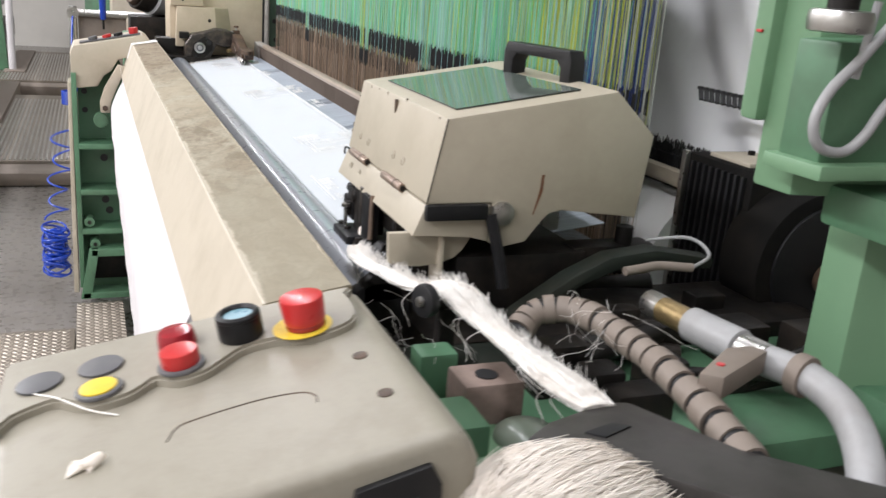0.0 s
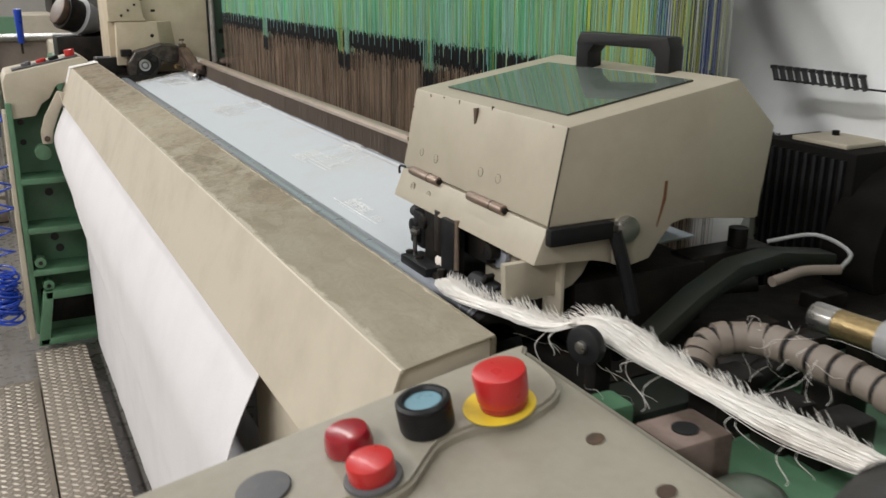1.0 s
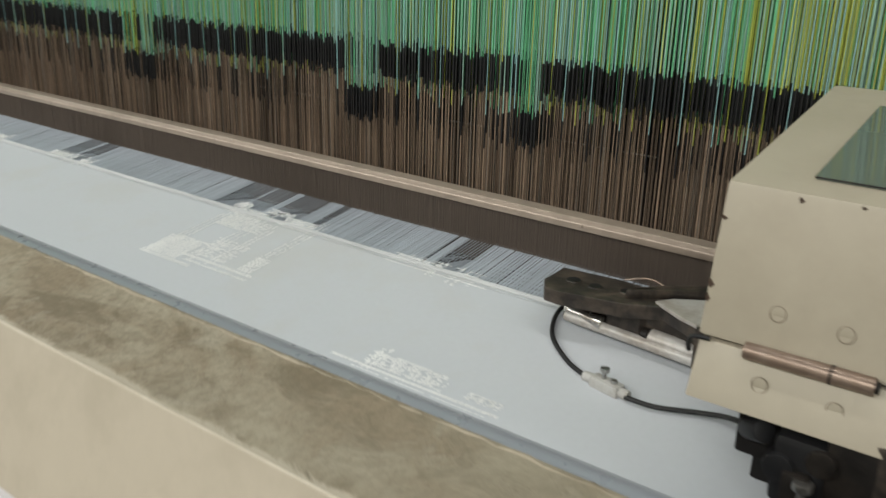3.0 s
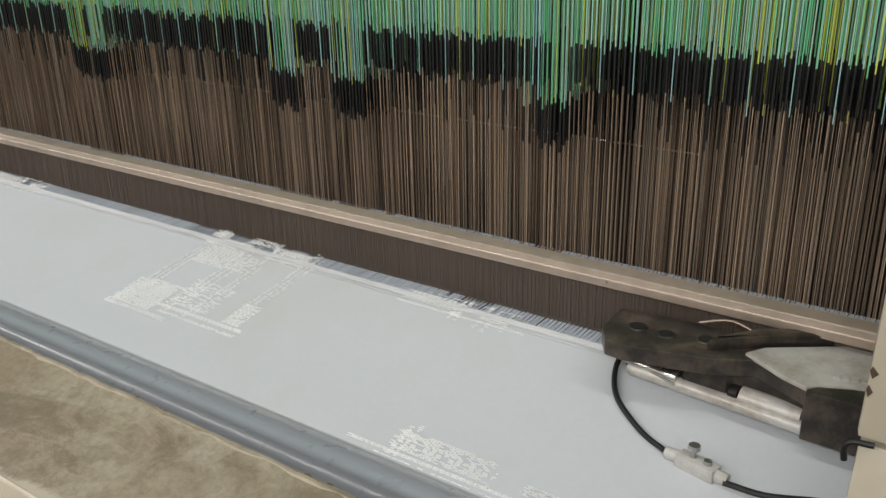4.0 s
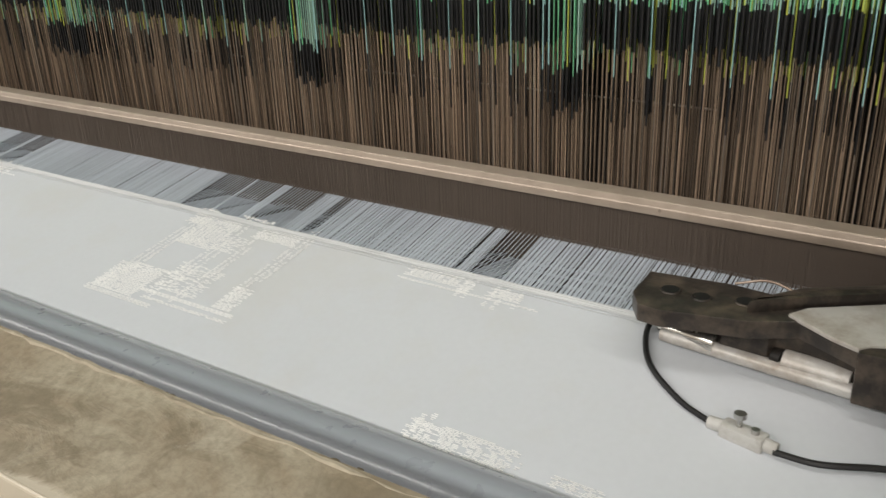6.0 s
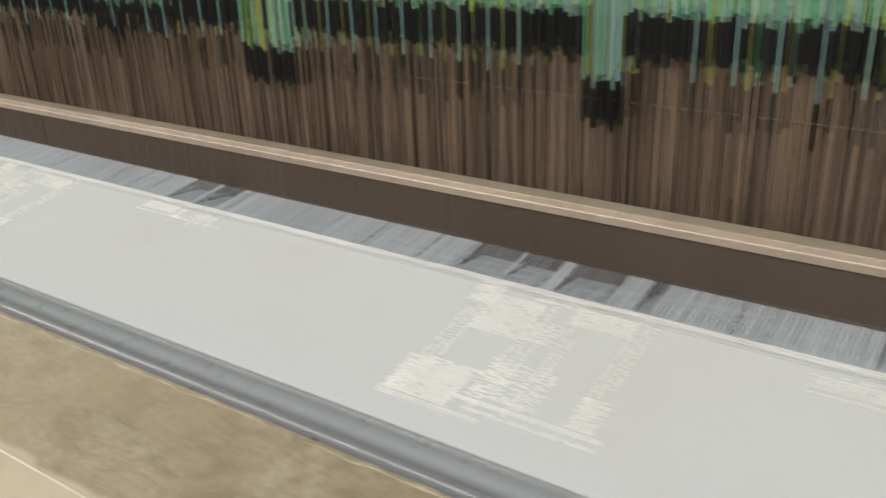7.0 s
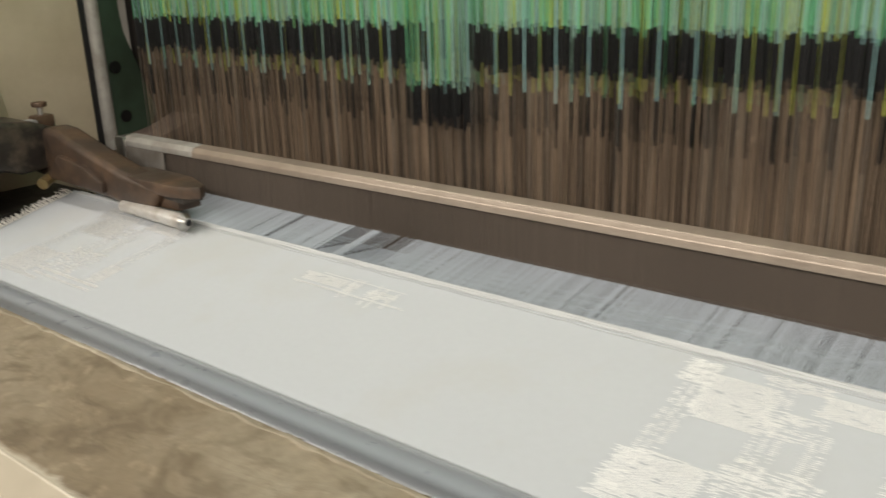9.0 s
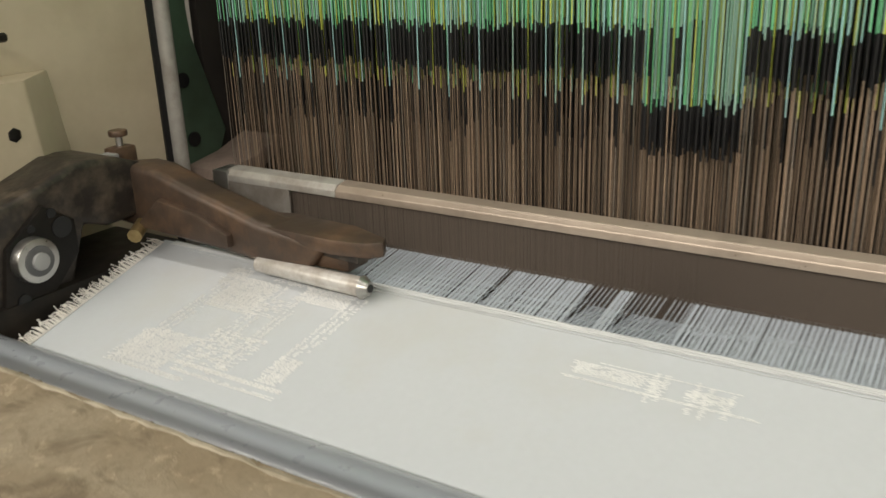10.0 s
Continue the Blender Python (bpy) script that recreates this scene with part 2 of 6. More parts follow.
def crust_mat():
    """Beige paint under a wrinkled crust of oily dust, thinner towards the bend."""
    m = bpy.data.materials.new("dust_crust")
    m.use_nodes = True
    nt = m.node_tree
    n, l = nt.nodes, nt.links
    bs = n["Principled BSDF"]
    bs.inputs["Roughness"].default_value = 0.85
    tc = n.new("ShaderNodeTexCoord")

    def tex(scale, detail, rough, distort, stretch=(1, 1, 1)):
        mp = n.new("ShaderNodeMapping")
        mp.inputs["Scale"].default_value = stretch
        l.new(tc.outputs["Object"], mp.inputs["Vector"])
        t = n.new("ShaderNodeTexNoise")
        for k, v in (("Scale", scale), ("Detail", detail), ("Roughness", rough), ("Distortion", distort)):
            t.inputs[k].default_value = v
        l.new(mp.outputs["Vector"], t.inputs["Vector"])
        return t.outputs["Fac"]

    def ramp(src, a, b, top=1.0):
        r = n.new("ShaderNodeMapRange")
        r.inputs["From Min"].default_value, r.inputs["From Max"].default_value, r.inputs["To Max"].default_value = a, b, top
        l.new(src, r.inputs["Value"])
        return r.outputs["Result"]

    def op(kind, a, b):
        q = n.new("ShaderNodeMath")
        q.operation = kind
        q.use_clamp = True
        for i, v in enumerate((a, b)):
            if isinstance(v, (int, float)):
                q.inputs[i].default_value = v
            else:
                l.new(v, q.inputs[i])
        return q.outputs[0]

    def mix(fac, a, b):
        q = n.new("ShaderNodeMix")
        q.data_type = "RGBA"
        l.new(fac, q.inputs[0])
        for i, v in ((6, a), (7, b)):
            if isinstance(v, tuple):
                q.inputs[i].default_value = (*v, 1)
            else:
                l.new(v, q.inputs[i])
        return q.outputs[2]
    patches = tex(5.5, 6, 0.62, 1.2, (1.6, 1, 1))
    wrinkle = tex(24, 6, 0.62, 0.9, (1.4, 0.8, 1))
    grain = tex(150, 4, 0.7, 0.3)
    flakes = tex(17, 7, 0.72, 0.7, (1.0, 0.7, 1))
    col = mix(ramp(patches, 0.40, 0.60), (0.355, 0.316, 0.235), (0.25, 0.203, 0.138))
    col = mix(op("MULTIPLY", ramp(wrinkle, 0.47, 0.60, 0.75), ramp(patches, 0.36, 0.52)), col, (0.17, 0.14, 0.092))
    col = mix(ramp(flakes, 0.57, 0.64, 0.5), col, (0.37, 0.335, 0.26))
    col = mix(ramp(grain, 0.42, 0.72, 0.5), col, (0.13, 0.105, 0.07))
    # the tone is paler midway along the beam and browner towards its far end, with ragged borders
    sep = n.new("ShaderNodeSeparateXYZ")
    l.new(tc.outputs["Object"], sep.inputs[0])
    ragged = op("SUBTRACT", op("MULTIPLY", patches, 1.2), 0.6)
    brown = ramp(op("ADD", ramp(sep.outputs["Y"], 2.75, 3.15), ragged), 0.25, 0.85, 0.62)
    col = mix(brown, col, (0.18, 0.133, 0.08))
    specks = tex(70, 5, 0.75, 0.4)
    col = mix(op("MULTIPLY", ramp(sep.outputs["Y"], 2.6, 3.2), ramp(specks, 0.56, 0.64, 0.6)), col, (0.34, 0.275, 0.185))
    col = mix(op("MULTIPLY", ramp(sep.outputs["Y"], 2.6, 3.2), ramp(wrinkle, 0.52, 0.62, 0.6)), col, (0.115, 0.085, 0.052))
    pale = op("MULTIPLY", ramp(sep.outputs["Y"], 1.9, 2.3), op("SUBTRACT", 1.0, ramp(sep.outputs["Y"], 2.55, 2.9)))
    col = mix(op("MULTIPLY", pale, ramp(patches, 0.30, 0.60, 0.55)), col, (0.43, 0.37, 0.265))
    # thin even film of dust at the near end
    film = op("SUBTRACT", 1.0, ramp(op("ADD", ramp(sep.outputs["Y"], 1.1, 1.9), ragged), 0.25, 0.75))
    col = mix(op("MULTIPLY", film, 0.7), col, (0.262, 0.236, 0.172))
    # clean paint shows along the bend, with a ragged border
    near = ramp(sep.outputs["X"], 0.146, 0.176)
    edge = ramp(op("ADD", near, op("SUBTRACT", flakes, 0.35)), 0.20, 0.34)
    col = mix(edge, (0.42, 0.375, 0.295), col)
    l.new(col, bs.inputs["Base Color"])
    bp = n.new("ShaderNodeBump")
    bp.inputs["Strength"].default_value, bp.inputs["Distance"].default_value = 0.75, 0.004
    h = op("MULTIPLY", op("ADD", op("MULTIPLY", wrinkle, 0.6), op("ADD", op("MULTIPLY", ramp(flakes, 0.54, 0.62), 0.12), op("MULTIPLY", grain, 0.1))), edge)
    l.new(h, bp.inputs["Height"])
    l.new(bp.outputs["Normal"], bs.inputs["Normal"])
    return m


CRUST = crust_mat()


def vary_islands(m, lo, hi):
    """Makes every loose strand of a mesh its own shade, from lo to hi times the colour."""
    nt = m.node_tree
    n, l = nt.nodes, nt.links
    bs = n["Principled BSDF"]
    src = bs.inputs["Base Color"].links[0].from_socket
    geo = n.new("ShaderNodeNewGeometry")
    r = n.new("ShaderNodeMapRange")
    r.inputs["To Min"].default_value, r.inputs["To Max"].default_value = lo, hi
    l.new(geo.outputs["Random Per Island"], r.inputs["Value"])
    mul = n.new("ShaderNodeVectorMath")
    mul.operation = "SCALE"
    l.new(src, mul.inputs[0])
    l.new(r.outputs["Result"], mul.inputs["Scale"])
    l.new(mul.outputs["Vector"], bs.inputs["Base Color"])


for strand, lo, hi in ((WIRE, 0.28, 2.15), (WIRE_PALE, 0.6, 1.3), (CORD_GREEN, 0.75, 1.2), (CORD_MINT, 0.75, 1.15), (CORD_YELLOW, 0.7, 1.2), (CORD_BLUE, 0.75, 1.2), (WARP, 0.86, 1.12), (SLEEVE, 0.5, 1.5)):
    vary_islands(strand, lo, hi)
TUFT = mat("bristle_black", (0.02, 0.02, 0.02), 0.6, var=0.3, scale=6, bump=0)

GLASS_GREEN = bpy.data.materials.new("green_acrylic")
GLASS_GREEN.use_nodes = True
_g = GLASS_GREEN.node_tree.nodes["Principled BSDF"]
_g.inputs["Base Color"].default_value = (0.115, 0.138, 0.12, 1)
_g.inputs["Roughness"].default_value, _g.inputs["Coat Weight"].default_value = 0.08, 0.6

# ---- building helpers ----


def ob_mesh(name, bm, material, smooth=None):
    me = bpy.data.meshes.new(name)
    bm.normal_update()
    bm.to_mesh(me)
    bm.free()
    me.materials.append(material)
    if smooth is not None:
        me.polygons.foreach_set("use_smooth", [True] * len(me.polygons))
        me.set_sharp_from_angle(angle=radians(smooth))
    return me


def thing(name, loc, label, category, group="", kind=""):
    ob = new(name)
    ob.location = loc
    ob.empty_display_size = 0.05
    return tagged(ob, label, category, group, kind)


def part(name, bm, material, parent, label="", smooth=40):
    """A bmesh in world places, as one mesh under a thing or under a part."""
    ob = new(name, ob_mesh(name, bm, material, smooth))
    ob.parent = parent
    if parent.type == "EMPTY":
        ob.location = -parent.location
    return tagged(ob, label)


def solo(name, bm, material, label, category="", group="", kind="", smooth=40):
    """A thing that is one mesh, in world places."""
    return tagged(new(name, ob_mesh(name, bm, material, smooth)), label, category, group, kind)


def bevelled(bm, width, segments=2):
    if width:
        edges = [e for e in bm.edges if len(e.link_faces) == 2 and e.calc_face_angle(0) > 0.5]
        bmesh.ops.bevel(bm, geom=edges, offset=width, segments=segments, affect="EDGES", profile=0.6)
    return bm


def block(x0, x1, y0, y1, z0, z1, bevel=0.003, bm=None, turn=None):
    bm2 = bmesh.new()
    bmesh.ops.create_cube(bm2, size=1)
    for v in bm2.verts:
        v.co = Vector(((x0 + x1) / 2 + v.co.x * (x1 - x0), (y0 + y1) / 2 + v.co.y * (y1 - y0), (z0 + z1) / 2 + v.co.z * (z1 - z0)))
    bevelled(bm2, bevel)
    if turn is not None:
        c = Vector(((x0 + x1) / 2, (y0 + y1) / 2, (z0 + z1) / 2))
        bm2.transform(Matrix.Translation(c) @ turn @ Matrix.Translation(-c))
    return merged(bm, bm2)


def merged(bm, bm2):
    if bm is None:
        return bm2
    me = bpy.data.meshes.new("tmp")
    bm2.to_mesh(me)
    bm2.free()
    bm.from_mesh(me)
    bpy.data.meshes.remove(me)
    return bm


def slab(outline, axis, a, b, bevel=0.003, bm=None, segments=2):
    """An outline in the plane across axis, drawn out from a to b. outline: (x, z) for y, (y, z) for x, (x, y) for z."""
    put = {"y": lambda p, t: (p[0], t, p[1]), "x": lambda p, t: (t, p[0], p[1]), "z": lambda p, t: (p[0], p[1], t)}[axis]
    bm2 = bmesh.new()
    lo = [bm2.verts.new(put(p, a)) for p in outline]
    hi = [bm2.verts.new(put(p, b)) for p in outline]
    k = len(outline)
    bm2.faces.new(lo)
    bm2.faces.new(hi[::-1])
    for i in range(k):
        bm2.faces.new((lo[i], hi[i], hi[(i + 1) % k], lo[(i + 1) % k]))
    bmesh.ops.recalc_face_normals(bm2, faces=bm2.faces)
    bevelled(bm2, bevel, segments)
    return merged(bm, bm2)


def rod(p, q, r, r2=None, n=16, bm=None, bevel=0.0):
    """A round bar from p to q."""
    p, q = Vector(p), Vector(q)
    d = q - p
    bm2 = bmesh.new()
    bmesh.ops.create_cone(bm2, cap_ends=True, segments=n, radius1=r, radius2=r if r2 is None else r2, depth=d.length)
    if bevel:
        bevelled(bm2, bevel)
    bm2.transform(Matrix.Translation((p + q) / 2) @ d.to_track_quat("Z", "Y").to_matrix().to_4x4())
    return merged(bm, bm2)


def smooth_path(points, steps=6):
    """Points along a Catmull-Rom curve."""
    pts = [Vector(p) for p in points]
    pts = [2 * pts[0] - pts[1]] + pts + [2 * pts[-1] - pts[-2]]
    out = []
    for i in range(1, len(pts) - 2):
        a, b, c, d = pts[i - 1:i + 3]
        for k in range(steps):
            t = k / steps
            out.append(0.5 * (2 * b + (c - a) * t + (2 * a - 5 * b + 4 * c - d) * t * t + (3 * b - a - 3 * c + d) * t ** 3))
    return out + [pts[-2]]


def pipe(points, r, n=10, bm=None, steps=6, radius=None):
    """A round tube along a smooth path. radius: its radius at 0..1 along the way."""
    path = smooth_path(points, steps)
    bm2 = bmesh.new()
    rings, up = [], Vector((0.13, 0.31, 0.94))
    for i, c in enumerate(path):
        d = (path[min(i + 1, len(path) - 1)] - path[max(i - 1, 0)]).normalized()
        s = d.cross(up)
        if s.length < 1e-4:
            s = d.cross(Vector((1, 0, 0)))
        s.normalize()
        up = s.cross(d).normalized()
        rr = radius(i / (len(path) - 1)) if radius else r
        rings.append([bm2.verts.new(c + rr * (math.cos(a) * s + math.sin(a) * up)) for a in (2 * math.pi * k / n for k in range(n))])
    for u, v in zip(rings, rings[1:]):
        for k in range(n):
            bm2.faces.new((u[k], u[(k + 1) % n], v[(k + 1) % n], v[k]))
    bm2.faces.new(rings[0][::-1])
    bm2.faces.new(rings[-1])
    bmesh.ops.recalc_face_normals(bm2, faces=bm2.faces)
    return merged(bm, bm2)


def sheet_mesh(f, us, vs, thick=0.0, bm=None):
    """A skin over a grid of (u, v); f gives the place. thick: its thickness along the normal."""
    bm2 = bmesh.new()
    grid = [[bm2.verts.new(f(u, v)) for v in vs] for u in us]
    for i in range(len(us) - 1):
        for j in range(len(vs) - 1):
            bm2.faces.new((grid[i][j], grid[i + 1][j], grid[i + 1][j + 1], grid[i][j + 1]))
    if thick:
        nu, nv = len(us), len(vs)
        back = []
        for i in range(nu):
            line = []
            for j in range(nv):
                du = grid[min(i + 1, nu - 1)][j].co - grid[max(i - 1, 0)][j].co
                dv = grid[i][min(j + 1, nv - 1)].co - grid[i][max(j - 1, 0)].co
                line.append(bm2.verts.new(grid[i][j].co - du.cross(dv).normalized() * thick))
            back.append(line)
        for i in range(nu - 1):
            for j in range(nv - 1):
                bm2.faces.new((back[i][j], back[i][j + 1], back[i + 1][j + 1], back[i + 1][j]))
        rim = [(i, 0) for i in range(nu)] + [(nu - 1, j) for j in range(1, nv)] + [(i, nv - 1) for i in range(nu - 2, -1, -1)] + [(0, j) for j in range(nv - 2, 0, -1)]
        for (a, b), (c, d) in zip(rim, rim[1:] + rim[:1]):
            bm2.faces.new((grid[a][b], back[a][b], back[c][d], grid[c][d]))
    bmesh.ops.recalc_face_normals(bm2, faces=bm2.faces)
    return merged(bm, bm2)


def span(a, b, n):
    return [a + (b - a) * i / n for i in range(n + 1)]


def strands(name, runs, materials):
    """Thin three-sided threads as one mesh. runs: (list of points, radius, material slot)."""
    verts, faces, slots = [], [], []
    for pts, r, slot in runs:
        base = len(verts)
        for j, p in enumerate(pts):
            a = Vector(pts[max(j - 1, 0)])
            b = Vector(pts[min(j + 1, len(pts) - 1)])
            d = (b - a).normalized()
            s = d.cross(Vector((0.3, 0.2, 0.93)))
            if s.length < 0.3:
                s = d.cross(Vector((1, 0.1, 0)))
            s.normalize()
            w = s.cross(d)
            rr = r if not isinstance(r, (list, tuple)) else r[j]
            for k in range(3):
                ang = 2.0944 * k + 0.5
                verts.append(Vector(p) + rr * (math.cos(ang) * s + math.sin(ang) * w))
        for j in range(len(pts) - 1):
            o = base + 3 * j
            for k in range(3):
                faces.append((o + k, o + (k + 1) % 3, o + 3 + (k + 1) % 3, o + 3 + k))
                slots.append(slot)
    me = bpy.data.meshes.new(name)
    me.from_pydata(verts, [], faces)
    for m in materials:
        me.materials.append(m)
    me.polygons.foreach_set("material_index", slots)
    me.polygons.foreach_set("use_smooth", [True] * len(faces))
    return me


# ---- hall ----
solo("floor", block(-5, 7, -4, 16, -0.2, 0, 0), FLOOR_MAT, "worn polished concrete hall floor", kind="structure")
solo("wall_south", block(-5, 7, -4.2, -4, 0, 4.2, 0), WALL_MAT, "plain pale hall wall", kind="structure")
solo("wall_north", block(-5, 7, 16, 16.2, 0, 4.2, 0), WALL_MAT, "plain pale hall wall", kind="structure")
solo("wall_west", block(-5.2, -5, -4.2, 16.2, 0, 4.2, 0), WALL_MAT, "plain pale hall wall", kind="structure")
solo("wall_east", block(7, 7.2, -4.2, 16.2, 0, 4.2, 0), WALL_MAT, "plain pale hall wall", kind="structure")
solo("ceiling", block(-5.2, 7.2, -4.2, 16.2, 4.2, 4.35, 0), CEIL_MAT, "plain pale hall ceiling", kind="structure")


def tread_platform():
    """Low walkway of raised-pattern plate along the loom's front."""
    ob = thing("walkway_platform", (-0.5, 1.6, 0.0), "worn steel tread-plate walkway along the loom", "platform")
    part("deck", block(-1.2, -0.12, -1.5, 3.6, 0.012, 0.045, 0.003), TREAD, ob)
    part("step_deck", block(-0.115, 0.075, -1.5, 3.86, 0.012, 0.055, 0.003), TREAD, ob)
    # raised bars of the tread pattern, in a herringbone
    verts, faces = [], []

    def bump(x, y, z, turn):
        c, s = math.cos(turn), math.sin(turn)
        o = len(verts)
        for lx, ly, lz in ((-0.0145, 0, 0), (0, -0.0062, 0), (0.0145, 0, 0), (0, 0.0062, 0), (-0.007, 0, 0.0035), (0.007, 0, 0.0035)):
            verts.append((x + lx * c - ly * s, y + lx * s + ly * c, z + lz))
        faces.extend([(o, o + 1, o + 4), (o + 1, o + 5, o + 4), (o + 1, o + 2, o + 5), (o + 2, o + 3, o + 5), (o + 3, o + 4, o + 5), (o + 3, o, o + 4)])
    for x0, x1, y1, z in ((-1.18, -0.13, 3.58, 0.045), (-0.105, 0.07, 3.85, 0.055)):
        i = 0
        y = 0.6
        while y < y1:
            x = x0 + (0.017 if i % 2 else 0)
            while x < x1:
                bump(x, y, z, 0.7 if i % 2 else -0.7)
                x += 0.034
            y += 0.017
            i += 1
    me = bpy.data.meshes.new("tread_pattern")
    me.from_pydata(verts, [], faces)
    me.materials.append(TREAD_TOP)
    pat = new("tread_pattern", me)
    pat.parent, pat.location = ob, -ob.location
    tagged(pat, kind="stuff")


tread_platform()
# ---- loom: front beam, cloth, reed ----
END_Y, LEFT_Y = 1.09, 3.80          # the two edges of the cloth
TUBE_X, TUBE_Z = 0.325, 1.089
FELL_X, FELL_Z = 0.573, 1.142
SLOPE = 0.1606                      # the cloth's rise from the tube to the fell


def left_edge(x):
    return LEFT_Y + 0.20 * (x - 0.365)


def cloth_z(x):
    return 1.109 + SLOPE * (x - 0.365)


def beam_cover():
    ob = thing("beam_cover", (0.17, 2.4, 1.04), "beige sheet-metal front beam cover with a dusty top", "cover")
    y0, y1 = 0.862, 4.0

    def bend(u, v):
        return Vector((0.146 + 0.097 * v, u, 1.165 + 0.017 * v + 0.0008 * noise.noise((u * 3, v * 2, 0))))
    ys = span(y0, y1, 80)
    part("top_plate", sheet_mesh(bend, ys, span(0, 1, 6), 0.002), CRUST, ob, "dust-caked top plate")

    def face(u, v):
        return Vector((0.1455 - 0.046 * v, u, 1.1655 - 0.128 * v + 0.0006 * noise.noise((u * 2, v, 5))))
    part("front_plate", sheet_mesh(face, ys, span(0, 1, 8), -0.002), BEIGE, ob)
    # the bright line on the bend is put into this strip's colour
    part("crease", pipe([(0.1450, y0, 1.1652), (0.1450, y1, 1.1652)], 0.0017, 8, steps=2), BEND_GLINT, ob, "pale bend line with its highlight painted in")
    part("rear_lip", block(0.240, 0.2445, y0, y1, 1.12, 1.1815, 0.001), CRUMB, ob)
    end = [(0.104, 1.040), (0.146, 1.163), (0.240, 1.180), (0.240, 1.09), (0.13, 1.035)]
    part("end_plate", slab(end, "y", y0 + 0.004, y0 + 0.012, 0.001), BEIGE, ob)
    part("end_plate", slab(end, "y", y1 - 0.012, y1 - 0.004, 0.001), BEIGE, ob)
    part("bottom_lip", block(0.098, 0.125, y0, y1, 1.036, 1.039, 0.001), BEIGE, ob)
    # a ragged ridge of caked dust along the rear edge, with loose beads
    rnd = random.Random(4)
    ridge = [(0.2405 + rnd.uniform(-0.0012, 0.0012), y, 1.1815 + rnd.uniform(-0.0006, 0.0008)) for y in span(y0 + 0.05, y1 - 0.05, 240)]
    part("dirt_ridge", pipe(ridge, 0.0028, 6, steps=1), DIRTY, ob, "ragged pale ridge of caked dust")
    bm = bmesh.new()
    for i in range(1000):
        y = rnd.uniform(0.95, 3.95)
        r = rnd.uniform(0.0005, 0.0019)
        bmesh.ops.create_icosphere(bm, subdivisions=1, radius=r, matrix=Matrix.Translation((0.2415 + rnd.gauss(0, 0.0018), y, 1.1815)) @ Matrix.Diagonal((1, 2.2, 0.6, 1)))
    tagged(part("dust_crust", bm, CRUMB, ob), kind="stuff")


def breast_tube():
    ob = thing("breast_tube", (TUBE_X, 2.4, TUBE_Z), "blue-grey cloth guide tube with a shiny highlight", "roller")
    part("tube", rod((TUBE_X, 1.03, TUBE_Z), (TUBE_X, 3.93, TUBE_Z), 0.041, n=48), BLUE_TUBE, ob)
    part("end_cap", rod((TUBE_X, 1.005, TUBE_Z), (TUBE_X, 1.031, TUBE_Z), 0.044, n=32, bevel=0.004), BLACK, ob, "black rubber end cap")
    part("end_cap", rod((TUBE_X, 3.929, TUBE_Z), (TUBE_X, 3.955, TUBE_Z), 0.044, n=32, bevel=0.004), BLACK, ob, "black rubber end cap")


def cloth():
    ob = thing("woven_cloth", (0.45, 2.4, 1.12), "freshly woven white cloth stretched on the loom", "cloth")

    def f(u, v):
        return Vector((u, END_Y + (v - END_Y) * (left_edge(u) - END_Y) / (LEFT_Y - END_Y), cloth_z(u) + 0.0004 * noise.noise((u * 14, v * 5, 0))))
    xs = span(TUBE_X - 0.01, FELL_X, 10)
    part("cloth_web", sheet_mesh(f, xs, span(END_Y, LEFT_Y, 130), 0.0006), CLOTH, ob)
    def band(u, v):
        return Vector((u + 0.0012 * noise.noise((v * 40, 2, 0)), v, cloth_z(u) + 0.0009))
    part("fell_band", sheet_mesh(band, span(FELL_X - 0.007, FELL_X + 0.001, 3), span(END_Y + 0.02, LEFT_Y + 0.025, 160), 0.0004), FELL_BAND, ob, "loose bright band along the fell")
    # brighter first picks along the fell, a little ragged
    rnd = random.Random(9)
    runs = []
    for k in range(5):
        y = END_Y + 0.02
        x = FELL_X - 0.0030 * k
        pts = []
        while y < LEFT_Y - 0.002:
            pts.append((x + rnd.uniform(-0.0007, 0.0007), y, cloth_z(x) + 0.0009 + rnd.uniform(0, 0.0006)))
            y += 0.018
        runs.append((pts, 0.00035, 0))
    me = strands("fell_weft", runs, [FELL_BAND])
    fp = new("fell_weft", me)
    fp.parent, fp.location = ob, -ob.location
    tagged(fp, "bright line of the last picks", kind="stuff")
    # cut weft fringe at the far edge
    runs = []
    x = 0.36
    while x < FELL_X - 0.005:
        z = cloth_z(x)
        l = rnd.uniform(0.008, 0.02)
        ly = left_edge(x)
        runs.append(([(x, ly - 0.004, z + 0.0008), (x + rnd.uniform(-0.002, 0.002), ly + l * 0.6, z + 0.003), (x + rnd.uniform(-0.003, 0.003), ly + l, z + rnd.uniform(-0.002, 0.006))], 0.0007, 0))
        x += 0.0016
    fr = new("edge_fringe", strands("edge_fringe", runs, [YARN]))
    fr.parent, fr.location = ob, -ob.location
    tagged(fr, "short cut white weft fringe", kind="stuff")


PERIOD = 0.805                      # the figure repeats along the width

